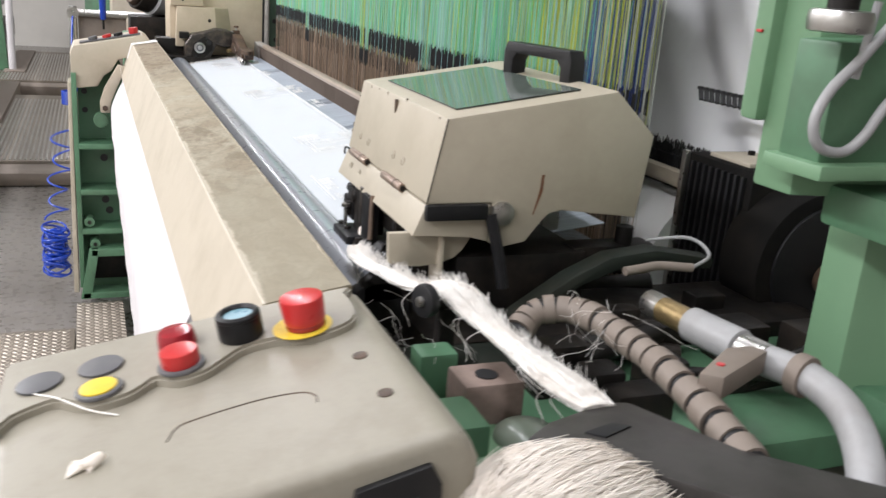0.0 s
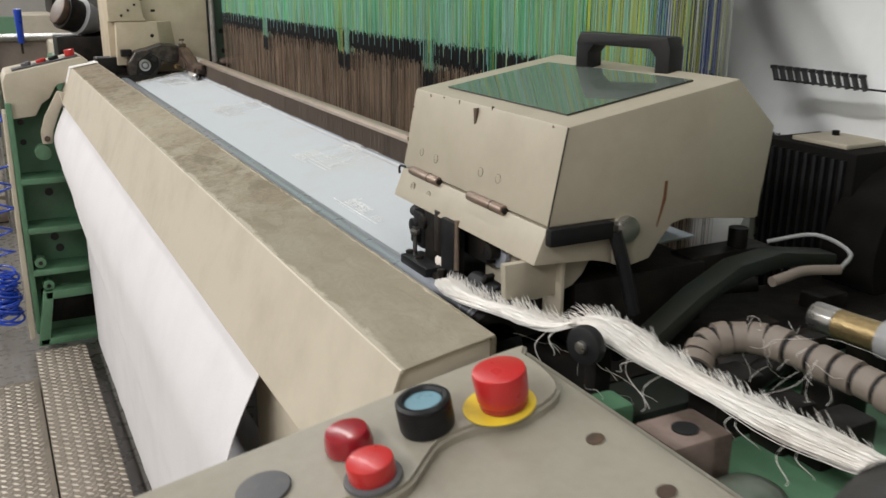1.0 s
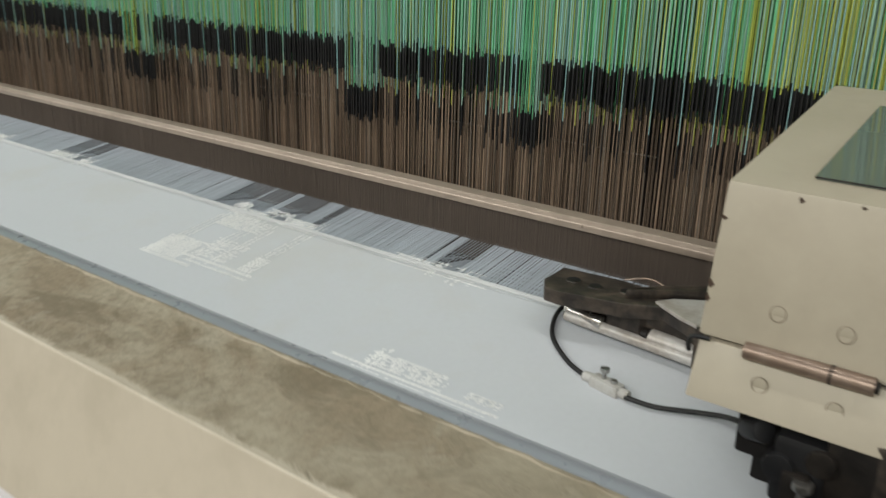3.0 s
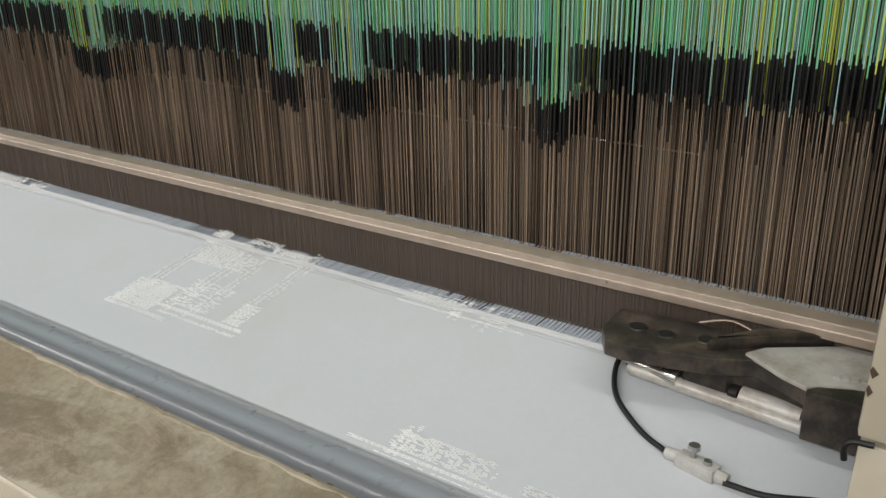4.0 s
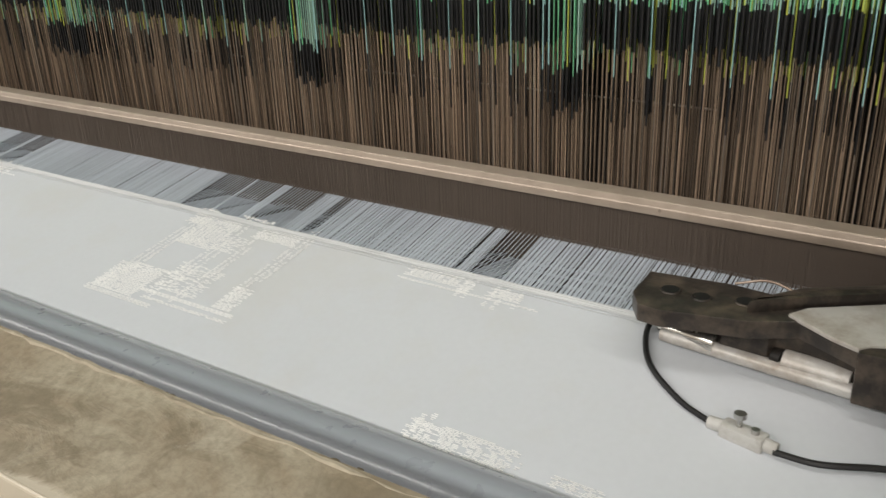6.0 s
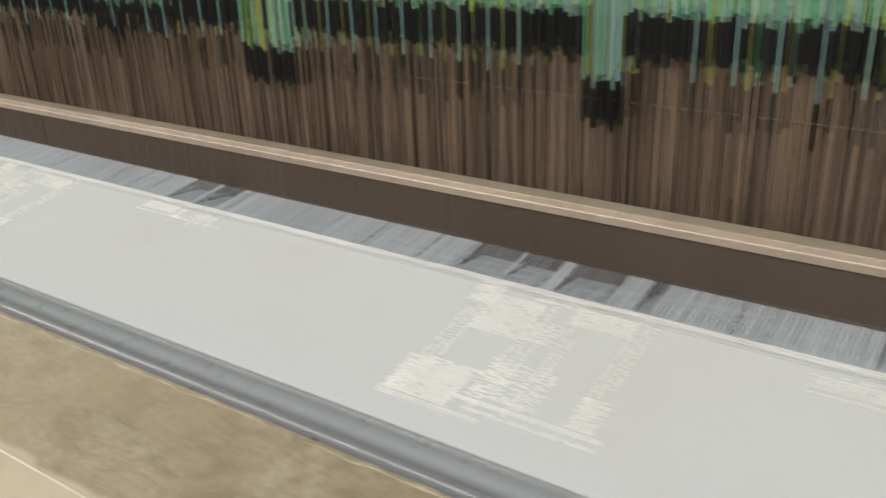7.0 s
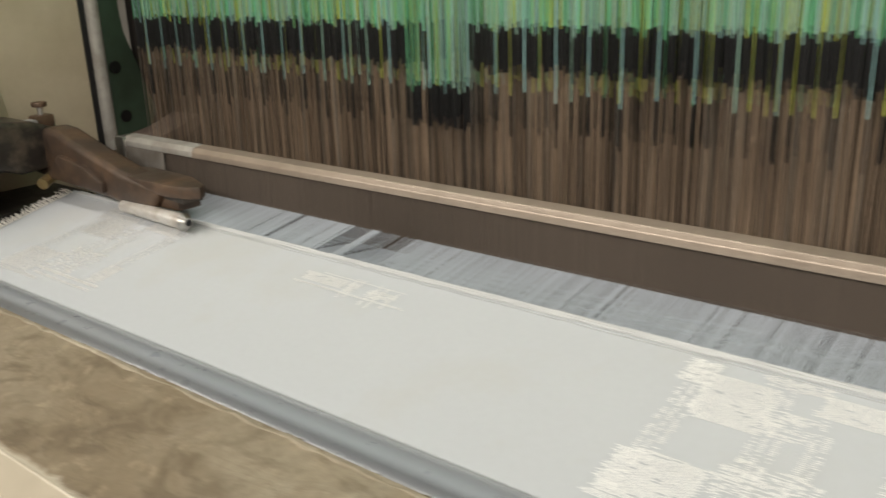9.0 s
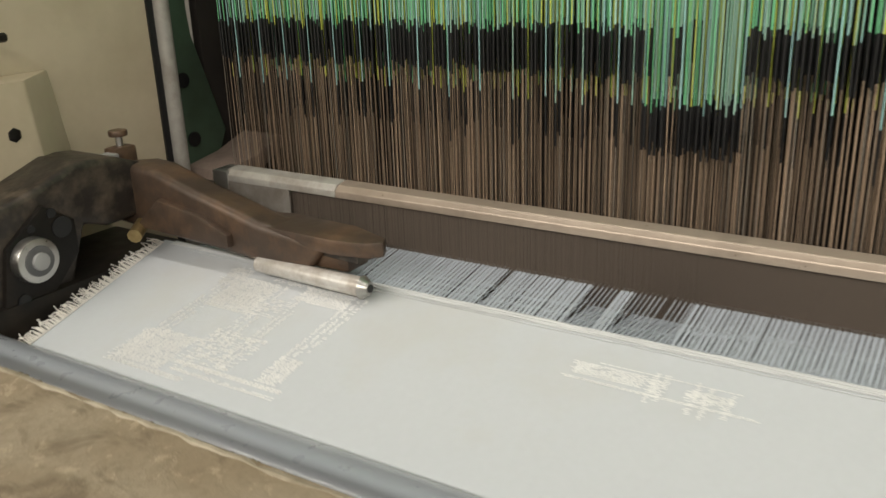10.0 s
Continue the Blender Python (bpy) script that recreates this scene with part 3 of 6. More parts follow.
# blocks of the large figure: from and to across the width (from its edge), from and to along the cloth, how dense
LARGE = [(0.000, 0.062, 0.400, 0.446, 0.97), (0.022, 0.072, 0.497, 0.553, 0.97), (0.000, 0.024, 0.535, 0.566, 0.9), (0.102, 0.158, 0.535, 0.561, 0.97),
         (0.072, 0.104, 0.500, 0.530, 0.6), (0.060, 0.105, 0.556, 0.570, 0.75), (0.068, 0.128, 0.420, 0.470, 0.45), (0.158, 0.180, 0.420, 0.457, 0.92),
         (0.000, 0.095, 0.393, 0.399, 1.0), (0.064, 0.190, 0.413, 0.418, 1.0), (0.075, 0.188, 0.404, 0.408, 0.9), (0.010, 0.07, 0.446, 0.450, 0.7)]
LARGE_BARS = [(0.006, 0.40, 0.57), (0.013, 0.40, 0.57), (0.020, 0.44, 0.54), (0.073, 0.41, 0.55), (0.080, 0.41, 0.56), (0.088, 0.43, 0.50), (0.108, 0.41, 0.535),
              (0.115, 0.42, 0.52), (0.158, 0.45, 0.57), (0.165, 0.46, 0.572), (0.172, 0.47, 0.56)]
# the small figure, from its own edge and its lower line
SMALL = [(0.004, 0.060, 0.006, 0.022, 0.97), (0.066, 0.074, 0.0, 0.020, 0.9), (0.096, 0.128, 0.004, 0.018, 0.85), (0.0, 0.147, -0.001, 0.002, 1.0), (0.02, 0.13, 0.024, 0.026, 0.8)]
SMALL_BARS = [(0.066, -0.008, 0.03), (0.074, -0.006, 0.03), (0.098, -0.01, 0.03), (0.108, -0.012, 0.026), (0.124, -0.006, 0.024)]

TAIL = [(0.037, 0.126, 0.377, 0.400, 0.8), (0.0, 0.20, 0.371, 0.3745, 1.0), (0.03, 0.19, 0.366, 0.368, 0.8), (0.160, 0.195, 0.380, 0.391, 0.8)]
TAIL_BARS = [(0.040, 0.37, 0.406), (0.047, 0.37, 0.410), (0.13, 0.37, 0.395)]


def motif(rows, edge, shift, seed, blocks, bars):
    """A satin figure woven into the cloth, from its edge towards smaller y."""
    rnd = random.Random(seed)
    for a, b, c, d, dense in blocks:
        n = max(1, round((d - c) / 0.0014))
        for i in range(n):
            x = shift + c + (d - c) * (i + 0.5) / n
            y, end = edge - b + rnd.uniform(-0.0015, 0.0015), edge - a + rnd.uniform(-0.0015, 0.0015)
            y += 0.0022 if i % 2 else 0.0
            while y < end:
                if rnd.random() < dense:
                    rows.append((x, y, rnd.uniform(0.0046, 0.0060), rnd.uniform(0.0009, 0.0012)))
                y += 0.0062
    for a, c, d in bars:
        x = c
        while x < d:
            if rnd.random() < 0.8:
                l = rnd.uniform(0.002, 0.0055)
                rows.append((x + shift, edge - a - l / 2 + rnd.uniform(-0.001, 0.001), l, 0.0011))
            x += 0.0020


def floats(name, rows, material):
    """Weft floats lying on the cloth: small low ridges. rows: x, y, length, width."""
    verts, faces = [], []
    for x, y, l, w in rows:
        o = len(verts)
        for px, py, h in ((-w / 2, 0, 0.0006), (w / 2, 0, 0.0006), (w / 2, l, 0.0006), (-w / 2, l, 0.0006), (0, l * 0.2, 0.0008), (0, l * 0.8, 0.0008)):
            verts.append((x + px, y + py, cloth_z(x + px) + h))
        faces.extend([(o, o + 1, o + 4), (o + 1, o + 2, o + 5, o + 4), (o + 2, o + 3, o + 5), (o + 3, o, o + 4, o + 5)])
    me = bpy.data.meshes.new(name)
    me.from_pydata(verts, [], faces)
    me.materials.append(material)
    return me


def woven_figures():
    """All the satin figures; they creep forward with the cloth."""
    runs = []
    for k in range(3):
        motif(runs, 2.095 + PERIOD * k, 0.045, 3 + k, LARGE, LARGE_BARS)
    for k, (edge, line) in enumerate(((1.795, 0.576), (2.585, 0.585), (3.315, 0.567))):
        motif(runs, edge, line, 13 + k, SMALL, SMALL_BARS)
    # the tail end of the figure woven before, close to the tube
    motif(runs, 1.705, 0.021, 21, TAIL, TAIL_BARS)
    return solo_mesh("woven_figure", floats("woven_figure", runs, SATIN), "white satin figures woven into the cloth", "cloth pattern", "stuff")


def solo_mesh(name, me, label, category="", kind="", group=""):
    return tagged(new(name, me), label, category, group, kind)


def hanging_cloth():
    def f(u, v):
        z = 1.048 - 0.99 * v
        x = 0.116 - 0.070 * math.sin(min(1.0, v / 0.2) * math.pi / 2)
        x += min(0.08, 0.22 * max(0.0, 0.475 + 0.1127 * u - z)) - (0.003 if u < 1.228 else 0.0)
        x += 0.004 * noise.noise((u * 2.2, z * 1.5, 3)) + 0.003 * noise.noise((u * 7, z * 4, 9))
        return Vector((x, u, z))
    solo("hanging_cloth", sheet_mesh(f, [1.2, 1.2275] + span(1.2285, 3.86, 80), span(0, 1, 70), 0.0012), CLOTH_HANG, "white woven cloth hanging down from the front beam", "cloth", smooth=60)
    roll = thing("cloth_roll", (0.29, 2.5, 0.25), "roll of finished white cloth in its cradle", "cloth roll")
    part("roll", rod((0.29, 1.15, 0.25), (0.29, 3.85, 0.25), 0.12, n=40), CLOTH_HANG, roll)
    for y in (1.10, 3.86):
        part("cradle", block(0.22, 0.36, y, y + 0.04, 0.0, 0.27, 0.006), GREEN, roll, "green cradle stand")


beam_cover()
breast_tube()
cloth()
FIGURES = woven_figures()
hanging_cloth()


def reed():
    """The reed in its rearmost place; its base is where it swings."""
    ob = thing("reed", (0.672, 2.45, 1.05), "long brown weaving reed with a pale metal cap", "reed")
    y0, y1 = 1.16, 3.80
    cap = [(0.6615, 1.2045), (0.662, 1.212), (0.667, 1.2175), (0.682, 1.2195), (0.687, 1.214), (0.687, 1.2045)]
    part("cap", slab(cap, "y", y0, y1 - 0.16, 0.0012), REED_CAP, ob, "pale worn metal cap rail")
    part("cap", slab(cap, "y", y1 - 0.1595, y1, 0.0012), WORN, ob, "grey bare metal end of the cap rail")
    # added solid sheet, coloured as the shade between the reed wires
    part("gap_shade_backing", block(0.6735, 0.676, y0, y1, 1.05, 1.206, 0), REED_BACK, ob)
    runs = []
    y = y0
    rnd = random.Random(2)
    while y < y1:
        x = 0.668 + rnd.uniform(-0.0004, 0.0004)
        runs.append(([(x, y, 1.13), (x, y, 1.207)], 0.0006, 0))
        y += 0.0014
    wires = new("reed_wire", strands("reed_wire", runs, [REED_WIRE]))
    wires.parent, wires.location = ob, -ob.location
    tagged(wires, "fine brown reed wires", kind="stuff")
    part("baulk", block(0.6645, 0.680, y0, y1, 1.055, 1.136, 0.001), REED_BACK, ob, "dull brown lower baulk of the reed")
    part("sley_beam", block(0.640, 0.71, y0, y1, 0.99, 1.062, 0.004), OILY, ob, "dark oily sley beam")
    part("face_plate", block(0.6615, 0.6635, 3.705, y1, 1.06, 1.2045, 0.0006), REED_PLATE, ob, "bare worn metal end stretch")
    part("end_cap", block(0.660, 0.690, y1 - 0.004, y1 + 0.02, 1.06, 1.2165, 0.003), STEEL, ob, "bare steel end cap")
    part("end_cap", block(0.660, 0.690, y0 - 0.02, y0 + 0.004, 1.06, 1.2165, 0.003), STEEL, ob, "bare steel end cap")
    return ob


REED = reed()

# ---- loom: harness and warp ----
HARNESS_Y = (1.212, 3.888)
# stretches of the width in which the figure lowers every cord, spell by spell
DROPPED = {"dropped": [(1.703, 1.738), (2.486, 2.520), (2.530, 2.572), (3.256, 3.310)],
           "early": [(1.752, 1.757), (1.978, 2.030)],
           "second": [(2.090, 2.140)],
           "third": [(2.045, 2.086)],
           "mid": [(2.725, 2.755), (2.778, 2.828), (2.842, 2.885), (3.015, 3.020)],
           "late": [(1.938, 1.952), (3.322, 3.350), (3.43, 3.436)]}
# when each spell's cords are down, 0 to 1 over the seconds
SPELLS = {"early": [(0.0, 1.0), (5.3, 1.0), (5.8, 0.0), (10.0, 0.0)],
          "second": [(0.0, 0.0), (3.4, 0.0), (3.9, 1.0), (5.3, 1.0), (5.8, 0.0), (10.0, 0.0)],
          "third": [(0.0, 0.0), (5.3, 0.0), (5.8, 1.0), (10.0, 1.0)],
          "mid": [(0.0, 0.0), (6.9, 0.0), (7.2, 1.0), (8.3, 1.0), (8.55, 0.0), (10.0, 0.0)],
          "late": [(0.0, 0.0), (7.0, 0.0), (7.3, 1.0), (10.0, 1.0)]}
CORDS = [CORD_GREEN, CORD_MINT, CORD_YELLOW, CORD_BLUE, SLEEVE, WIRE, WIRE_PALE, CORD_NAVY, CORD_WHITE]


def dropped_kind(y):
    for kind, spans in DROPPED.items():
        if any(a <= y <= b for a, b in spans):
            return kind
    return ""


def harness_group(pick, seed, label):
    """Cords of one kind in eight rows, each with a black sleeve and a long heald wire below it."""
    rnd = random.Random(seed)
    chance = random.Random(77)
    runs = []
    for row in range(8):
        x = 0.735 + 0.0175 * row
        y = HARNESS_Y[0] + 0.0009 * ((row * 3) % 8)
        i = 0
        while y < HARNESS_Y[1]:
            h, u, v = chance.random(), chance.random(), chance.random()
            # the front rows mostly stay up, so that the lowered cords show singly; behind them more are down
            low = (i + 2 * row) % 7 == 0 if row < 2 else h < (0.25 if row < 4 else 0.5)
            kind = dropped_kind(y) if u < 0.95 else ""
            kind = kind or ("low" if low else "high")
            if kind == pick:
                c = rnd.random()
                slot = 0 if c < 0.40 else 1 if c < 0.80 else 2 if c < 0.90 else 3
                if kind == "low":
                    slot = ((3 if row == 0 else 2) if c < 0.85 else 1) if row < 2 else (2 if c < 0.7 else 0)
                elif kind != "high":
                    slot = 1 if c < 0.5 else 0 if c < 0.75 else 2 if c < 0.9 else 3
                if y < 1.222:
                    slot = 8
                elif y < 1.262:
                    slot = 7 if c < 0.7 else 2
                elif y < 1.42 and c < 0.3:
                    slot = 2
                yy = y + rnd.uniform(-0.0011, 0.0011)
                # uneven knots: neighbouring cords hang in small steps
                tooth = 0.006 if (y + 0.0043 * row) % 0.0243 < 0.0095 else 0.0
                top = 1.338 - tooth + 0.004 * (v - 0.5) + rnd.uniform(-0.003, 0.003)
                bot = top - 0.043 + rnd.uniform(-0.005, 0.005)
                dx = rnd.uniform(-0.004, 0.004)
                runs.append(([(x + dx * 2, yy + rnd.uniform(-0.003, 0.003), 2.05), (x, yy, top)], rnd.uniform(0.00055, 0.0008), slot))
                runs.append(([(x, yy, top), (x, yy + rnd.uniform(-0.0006, 0.0006), bot)], 0.0012 if kind == "low" else 0.00175, 4))
                runs.append(([(x, yy, bot), (x - dx, yy + rnd.uniform(-0.0012, 0.0012), 0.95)], rnd.uniform(0.00034, 0.00056), 6 if c < 0.12 else 5))
            y += 0.0054
            i += 1
    return solo_mesh("harness_cord", strands("harness_cord", runs, CORDS), label, "harness", "stuff", "harness of the loom")


HARNESS_HIGH = harness_group("high", 11, "raised green harness cords with black sleeves and brown healds")
HARNESS_LOW = harness_group("low", 12, "lowered yellow and blue harness cords with black sleeves")
HARNESS_DROPPED = harness_group("dropped", 13, "lowered bundles of green harness cords with black sleeves")
HARNESS_SPELLS = {kind: harness_group(kind, 14 + k, "green harness cords with black sleeves, lowered for a spell") for k, kind in enumerate(SPELLS)}


def warp_group(pick, seed, label):
    """Warp threads from the fell (the origin) back to the healds."""
    rnd = random.Random(seed)
    runs = []
    y = 1.13
    i = 0
    while y < LEFT_Y - 0.01:
        kind = "dropped" if dropped_kind(y) not in ("", "mid") and i % 5 else ("low" if i % 5 == 1 else "high")
        if kind == pick and rnd.random() < 0.97:
            yy = y + rnd.uniform(-0.0002, 0.0002)
            runs.append(([(-0.001, yy, 0), (0.168, yy + rnd.uniform(-0.0003, 0.0003), 0.0)], 0.00058 * rnd.uniform(0.85, 1.15), 0))
        y += 0.0009
        i += 1
    ob = solo_mesh("warp_yarn", strands("warp_yarn", runs, [WARP]), label, "warp", "stuff", "warp of the loom")
    ob.location = (FELL_X, 0, FELL_Z + 0.0005)
    return ob


WARP_HIGH = warp_group("high", 21, "raised sheet of fine white warp threads")
WARP_LOW = warp_group("low", 22, "lowered sheet of fine white warp threads")
WARP_DROPPED = warp_group("dropped", 23, "lowered bundles of fine white warp threads")


def loom_interior():
    # unseen drum, added to keep the view through the harness dark
    ob = thing("back_fill_drum", (1.35, 2.5, 0.75), "added unseen dark drum closing off the back of the loom", "beam")
    part("barrel", rod((1.42, 1.25, 1.0), (1.42, 4.1, 1.0), 0.36, n=48), SHADE_BACK, ob)
    part("flange", rod((1.42, 4.1, 1.0), (1.42, 4.14, 1.0), 0.46, n=48), SHADE_BACK, ob)
    # girder added out of sight so the bright hall does not show through
    rail = thing("back_fill_girder", (1.02, 2.5, 0.85), "added unseen dark girder blocking the hall below the warp", "girder")
    part("girder", block(0.92, 1.06, 1.25, 3.95, 0.70, 1.02, 0.006), OILY, rail)
    part("spring_rail", block(0.72, 0.90, 1.2, 3.9, 0.90, 0.955, 0.004), OILY, rail)
    # dark sheets added in place of the shade behind the cords
    upper = thing("shade_backdrop", (0.91, 2.5, 0.9), "added dark sheets standing in for the shade behind the harness", "shield")
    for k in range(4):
        part("backdrop_panel", block(0.880, 0.884, 1.30 + 0.6625 * k, 1.9615 + 0.6625 * k, 0.9, 2.04, 0.001), SHADE_BACK, upper)
    part("backdrop_rail", block(0.876, 0.8798, 1.30, 3.95, 1.55, 1.575, 0.001), OILY, upper)
    cb = thing("comber_board", (0.80, 2.5, 2.06), "perforated harness board above the loom", "board")
    part("board", block(0.70, 0.90, 1.15, 3.9, 2.05, 2.075, 0.002), CAST, cb)


def far_light_bars():
    # pale bars and a wire added in place of far light between the healds
    ob = thing("far_light_bar", (0.895, 2.2, 1.2), "added pale bars standing in for far light seen through the healds", "tag")
    for y, z0, z1 in ((1.945, 1.16, 1.25), (1.957, 1.15, 1.24), (1.985, 1.17, 1.255), (2.515, 1.165, 1.23), (2.53, 1.17, 1.235), (2.552, 1.16, 1.225)):
        part("tag", block(0.874, 0.876, y, y + 0.005, z0, z1, 0.0005), WORN, ob)
    part("glint_wire", rod((0.875, 1.6, 1.245), (0.875, 2.6, 1.25), 0.0012, n=8), STEEL, ob)


loom_interior()
far_light_bars()


# ---- right end: cutter housing ----
def housing():
    ob = thing("cutter_housing", (0.5, 1.15, 1.2), "beige sheet-metal selvedge cutter housing with a hinged lid", "machine housing")
    y0, y1 = 0.960, 1.335
    lower = [(0.349, 1.207), (0.365, 1.2465), (0.4545, 1.2465), (0.4545, 1.196), (0.43, 1.202)]
    lid = [(0.3655, 1.2485), (0.386, 1.357), (0.625, 1.397), (0.690, 1.338), (0.677, 1.223), (0.560, 1.236), (0.540, 1.232), (0.524, 1.214), (0.509, 1.194), (0.477, 1.188), (0.456, 1.194), (0.456, 1.2485)]
    part("lower_shell", slab(lower, "y", y0 + 0.002, y1 - 0.002, 0.002), HOUSING, ob)
    part("lid", slab(lid, "y", y0, y1, 0.0035), HOUSING, ob)
    # acrylic window let into the sloping top
    def on_top(x, y, h):
        k = (x - 0.386) / 0.239
        return Vector((x - 0.165 * h, y, 1.357 + 0.040 * k + 0.986 * h))
    bm = bmesh.new()
    corners = [(0.412, 1.0), (0.590, 1.0), (0.575, 1.285), (0.412, 1.285)]
    lo = [bm.verts.new(on_top(x, y, 0.0005)) for x, y in corners]
    hi = [bm.verts.new(on_top(x, y, 0.0025)) for x, y in corners]
    bm.faces.new(hi)
    for i in range(4):
        bm.faces.new((lo[i], lo[(i + 1) % 4], hi[(i + 1) % 4], hi[i]))
    bmesh.ops.recalc_face_normals(bm, faces=bm.faces)
    part("window", bm, GLASS_GREEN, ob, "green tinted acrylic window")
    for a, b in zip(corners, corners[1:] + corners[:1]):
        part("gasket", rod(on_top(*a, 0.0018), on_top(*b, 0.0018), 0.0006, n=8), OILY, ob)
    # carrying handle
    hx0, hy0, hx1, hy1 = 0.585, 1.215, 0.617, 1.062
    def hpt(k, z):
        return (hx0 + (hx1 - hx0) * k, hy0 + (hy1 - hy0) * k, z)
    bm = bmesh.new()
    prof = [(0.0, 1.388), (0.0, 1.424), (0.035, 1.438), (0.965, 1.438), (1.0, 1.424), (1.0, 1.388), (0.86, 1.388), (0.86, 1.412), (0.80, 1.422), (0.20, 1.422), (0.14, 1.412), (0.14, 1.388)]
    front = [bm.verts.new(Vector(hpt(k, z)) + Vector((-0.012, 0, 0))) for k, z in prof]
    back = [bm.verts.new(Vector(hpt(k, z)) + Vector((0.014, 0.003, 0))) for k, z in prof]
    n = len(prof)
    bm.faces.new(front)
    bm.faces.new(back[::-1])
    for i in range(n):
        bm.faces.new((front[i], back[i], back[(i + 1) % n], front[(i + 1) % n]))
    bmesh.ops.recalc_face_normals(bm, faces=bm.faces)
    bevelled(bm, 0.0025)
    part("handle", bm, BLACK, ob, "black plastic carrying handle")
    for hy in (1.258, 1.09):
        h = part("hinge", rod((0.3625, hy - 0.042, 1.2478), (0.3625, hy + 0.042, 1.2478), 0.0062, n=16, bevel=0.001), HINGE, ob, "rusty steel barrel hinge")
        part("hinge_pin", rod((0.3625, hy - 0.0445, 1.2478), (0.3625, hy - 0.042, 1.2478), 0.004, n=10), OILY, h)
        part("knuckle", rod((0.3625, hy - 0.016, 1.2478), (0.3625, hy - 0.0145, 1.2478), 0.0066, n=16), OILY, h)
    for sy, sz in ((1.284, 1.276), (1.240, 1.274), (1.12, 1.279), (1.078, 1.279), (1.285, 1.228), (1.236, 1.226)):
        sx = 0.3655 + (sz - 1.2485) * 0.189 if sz > 1.247 else 0.357
        part("rivet", rod((sx - 0.0003, sy, sz), (sx + 0.002, sy, sz), 0.0052, n=16, bevel=0.0006), HOUSING, ob, "painted-over rivet")
        part("rivet_ring", pipe([(sx - 0.0002 + 0.189 * 0.0054 * math.sin(a), sy + 0.0054 * math.cos(a), sz + 0.0054 * math.sin(a)) for a in span(0, 2 * math.pi, 20)], 0.00045, 5, steps=1), GRIME, ob)
    # rust streaks, as thin flakes of bare metal
    part("chip", slab([(1.158, 1.352), (1.149, 1.353), (1.152, 1.334), (1.156, 1.332)], "x", 0.3808, 0.3835, 0), CAST, ob, "bare rusty paint chip")
    part("rust_run", slab([(0.5235, 1.285), (0.5275, 1.286), (0.527, 1.264), (0.521, 1.245), (0.5165, 1.232), (0.5155, 1.232), (0.5195, 1.25), (0.523, 1.268)], "y", 0.9592, 0.9605, 0), RUST, ob, "rust run below a small hole")
    rnd = random.Random(17)
    for k in range(8):
        y, z = (1.3345 if k % 3 == 0 else rnd.uniform(0.98, 1.33)), 1.3545 + rnd.uniform(-0.003, 0.001)
        if k % 3 == 0:
            z = rnd.uniform(1.255, 1.35)
        x = 0.3655 + (z - 1.2485) * 0.189
        w, h = rnd.uniform(0.0015, 0.005), rnd.uniform(0.001, 0.0035)
        part("chip", slab([(y - w, z), (y - w * 0.2, z + h), (y, z + h * 0.3), (y - w * 0.4, z - h)], "x", x - 0.0005, x + 0.003, 0), CAST, ob)
    part("seam", rod((0.3652, y0 + 0.0006, 1.249), (0.3858, y0 + 0.0006, 1.3565), 0.0009, n=8), OILY, ob, "dark open seam")
    # black wedge pad at the front lower corner
    part("pad", block(0.362, 0.448, 0.950, 0.962, 1.228, 1.249, 0.004), BLACK, ob, "black rubber pad")
    part("chute", slab([(0.326, 1.166), (0.324, 1.206), (0.442, 1.206), (0.436, 1.193), (0.428, 1.180), (0.415, 1.169), (0.395, 1.162), (0.368, 1.1595), (0.345, 1.161)], "y", 0.98, 0.99, 0.0015), HOUSING, ob, "beige curved chute below the housing")
    part("strap", pipe([(0.452, 0.955, 1.235), (0.462, 0.945, 1.19), (0.470, 0.935, 1.14)], 0.008, 8), BLACK, ob, "black hanging strap")
    part("knob", rod((0.47, 0.952, 1.235), (0.47, 0.968, 1.235), 0.016, n=20, bevel=0.003), STEEL, ob, "bare steel knob")
    return ob


housing()


def bolt(p, q, r, parent, material=None):
    part("bolt", rod(p, q, r, n=6, bevel=r * 0.15), material or STEEL, parent)


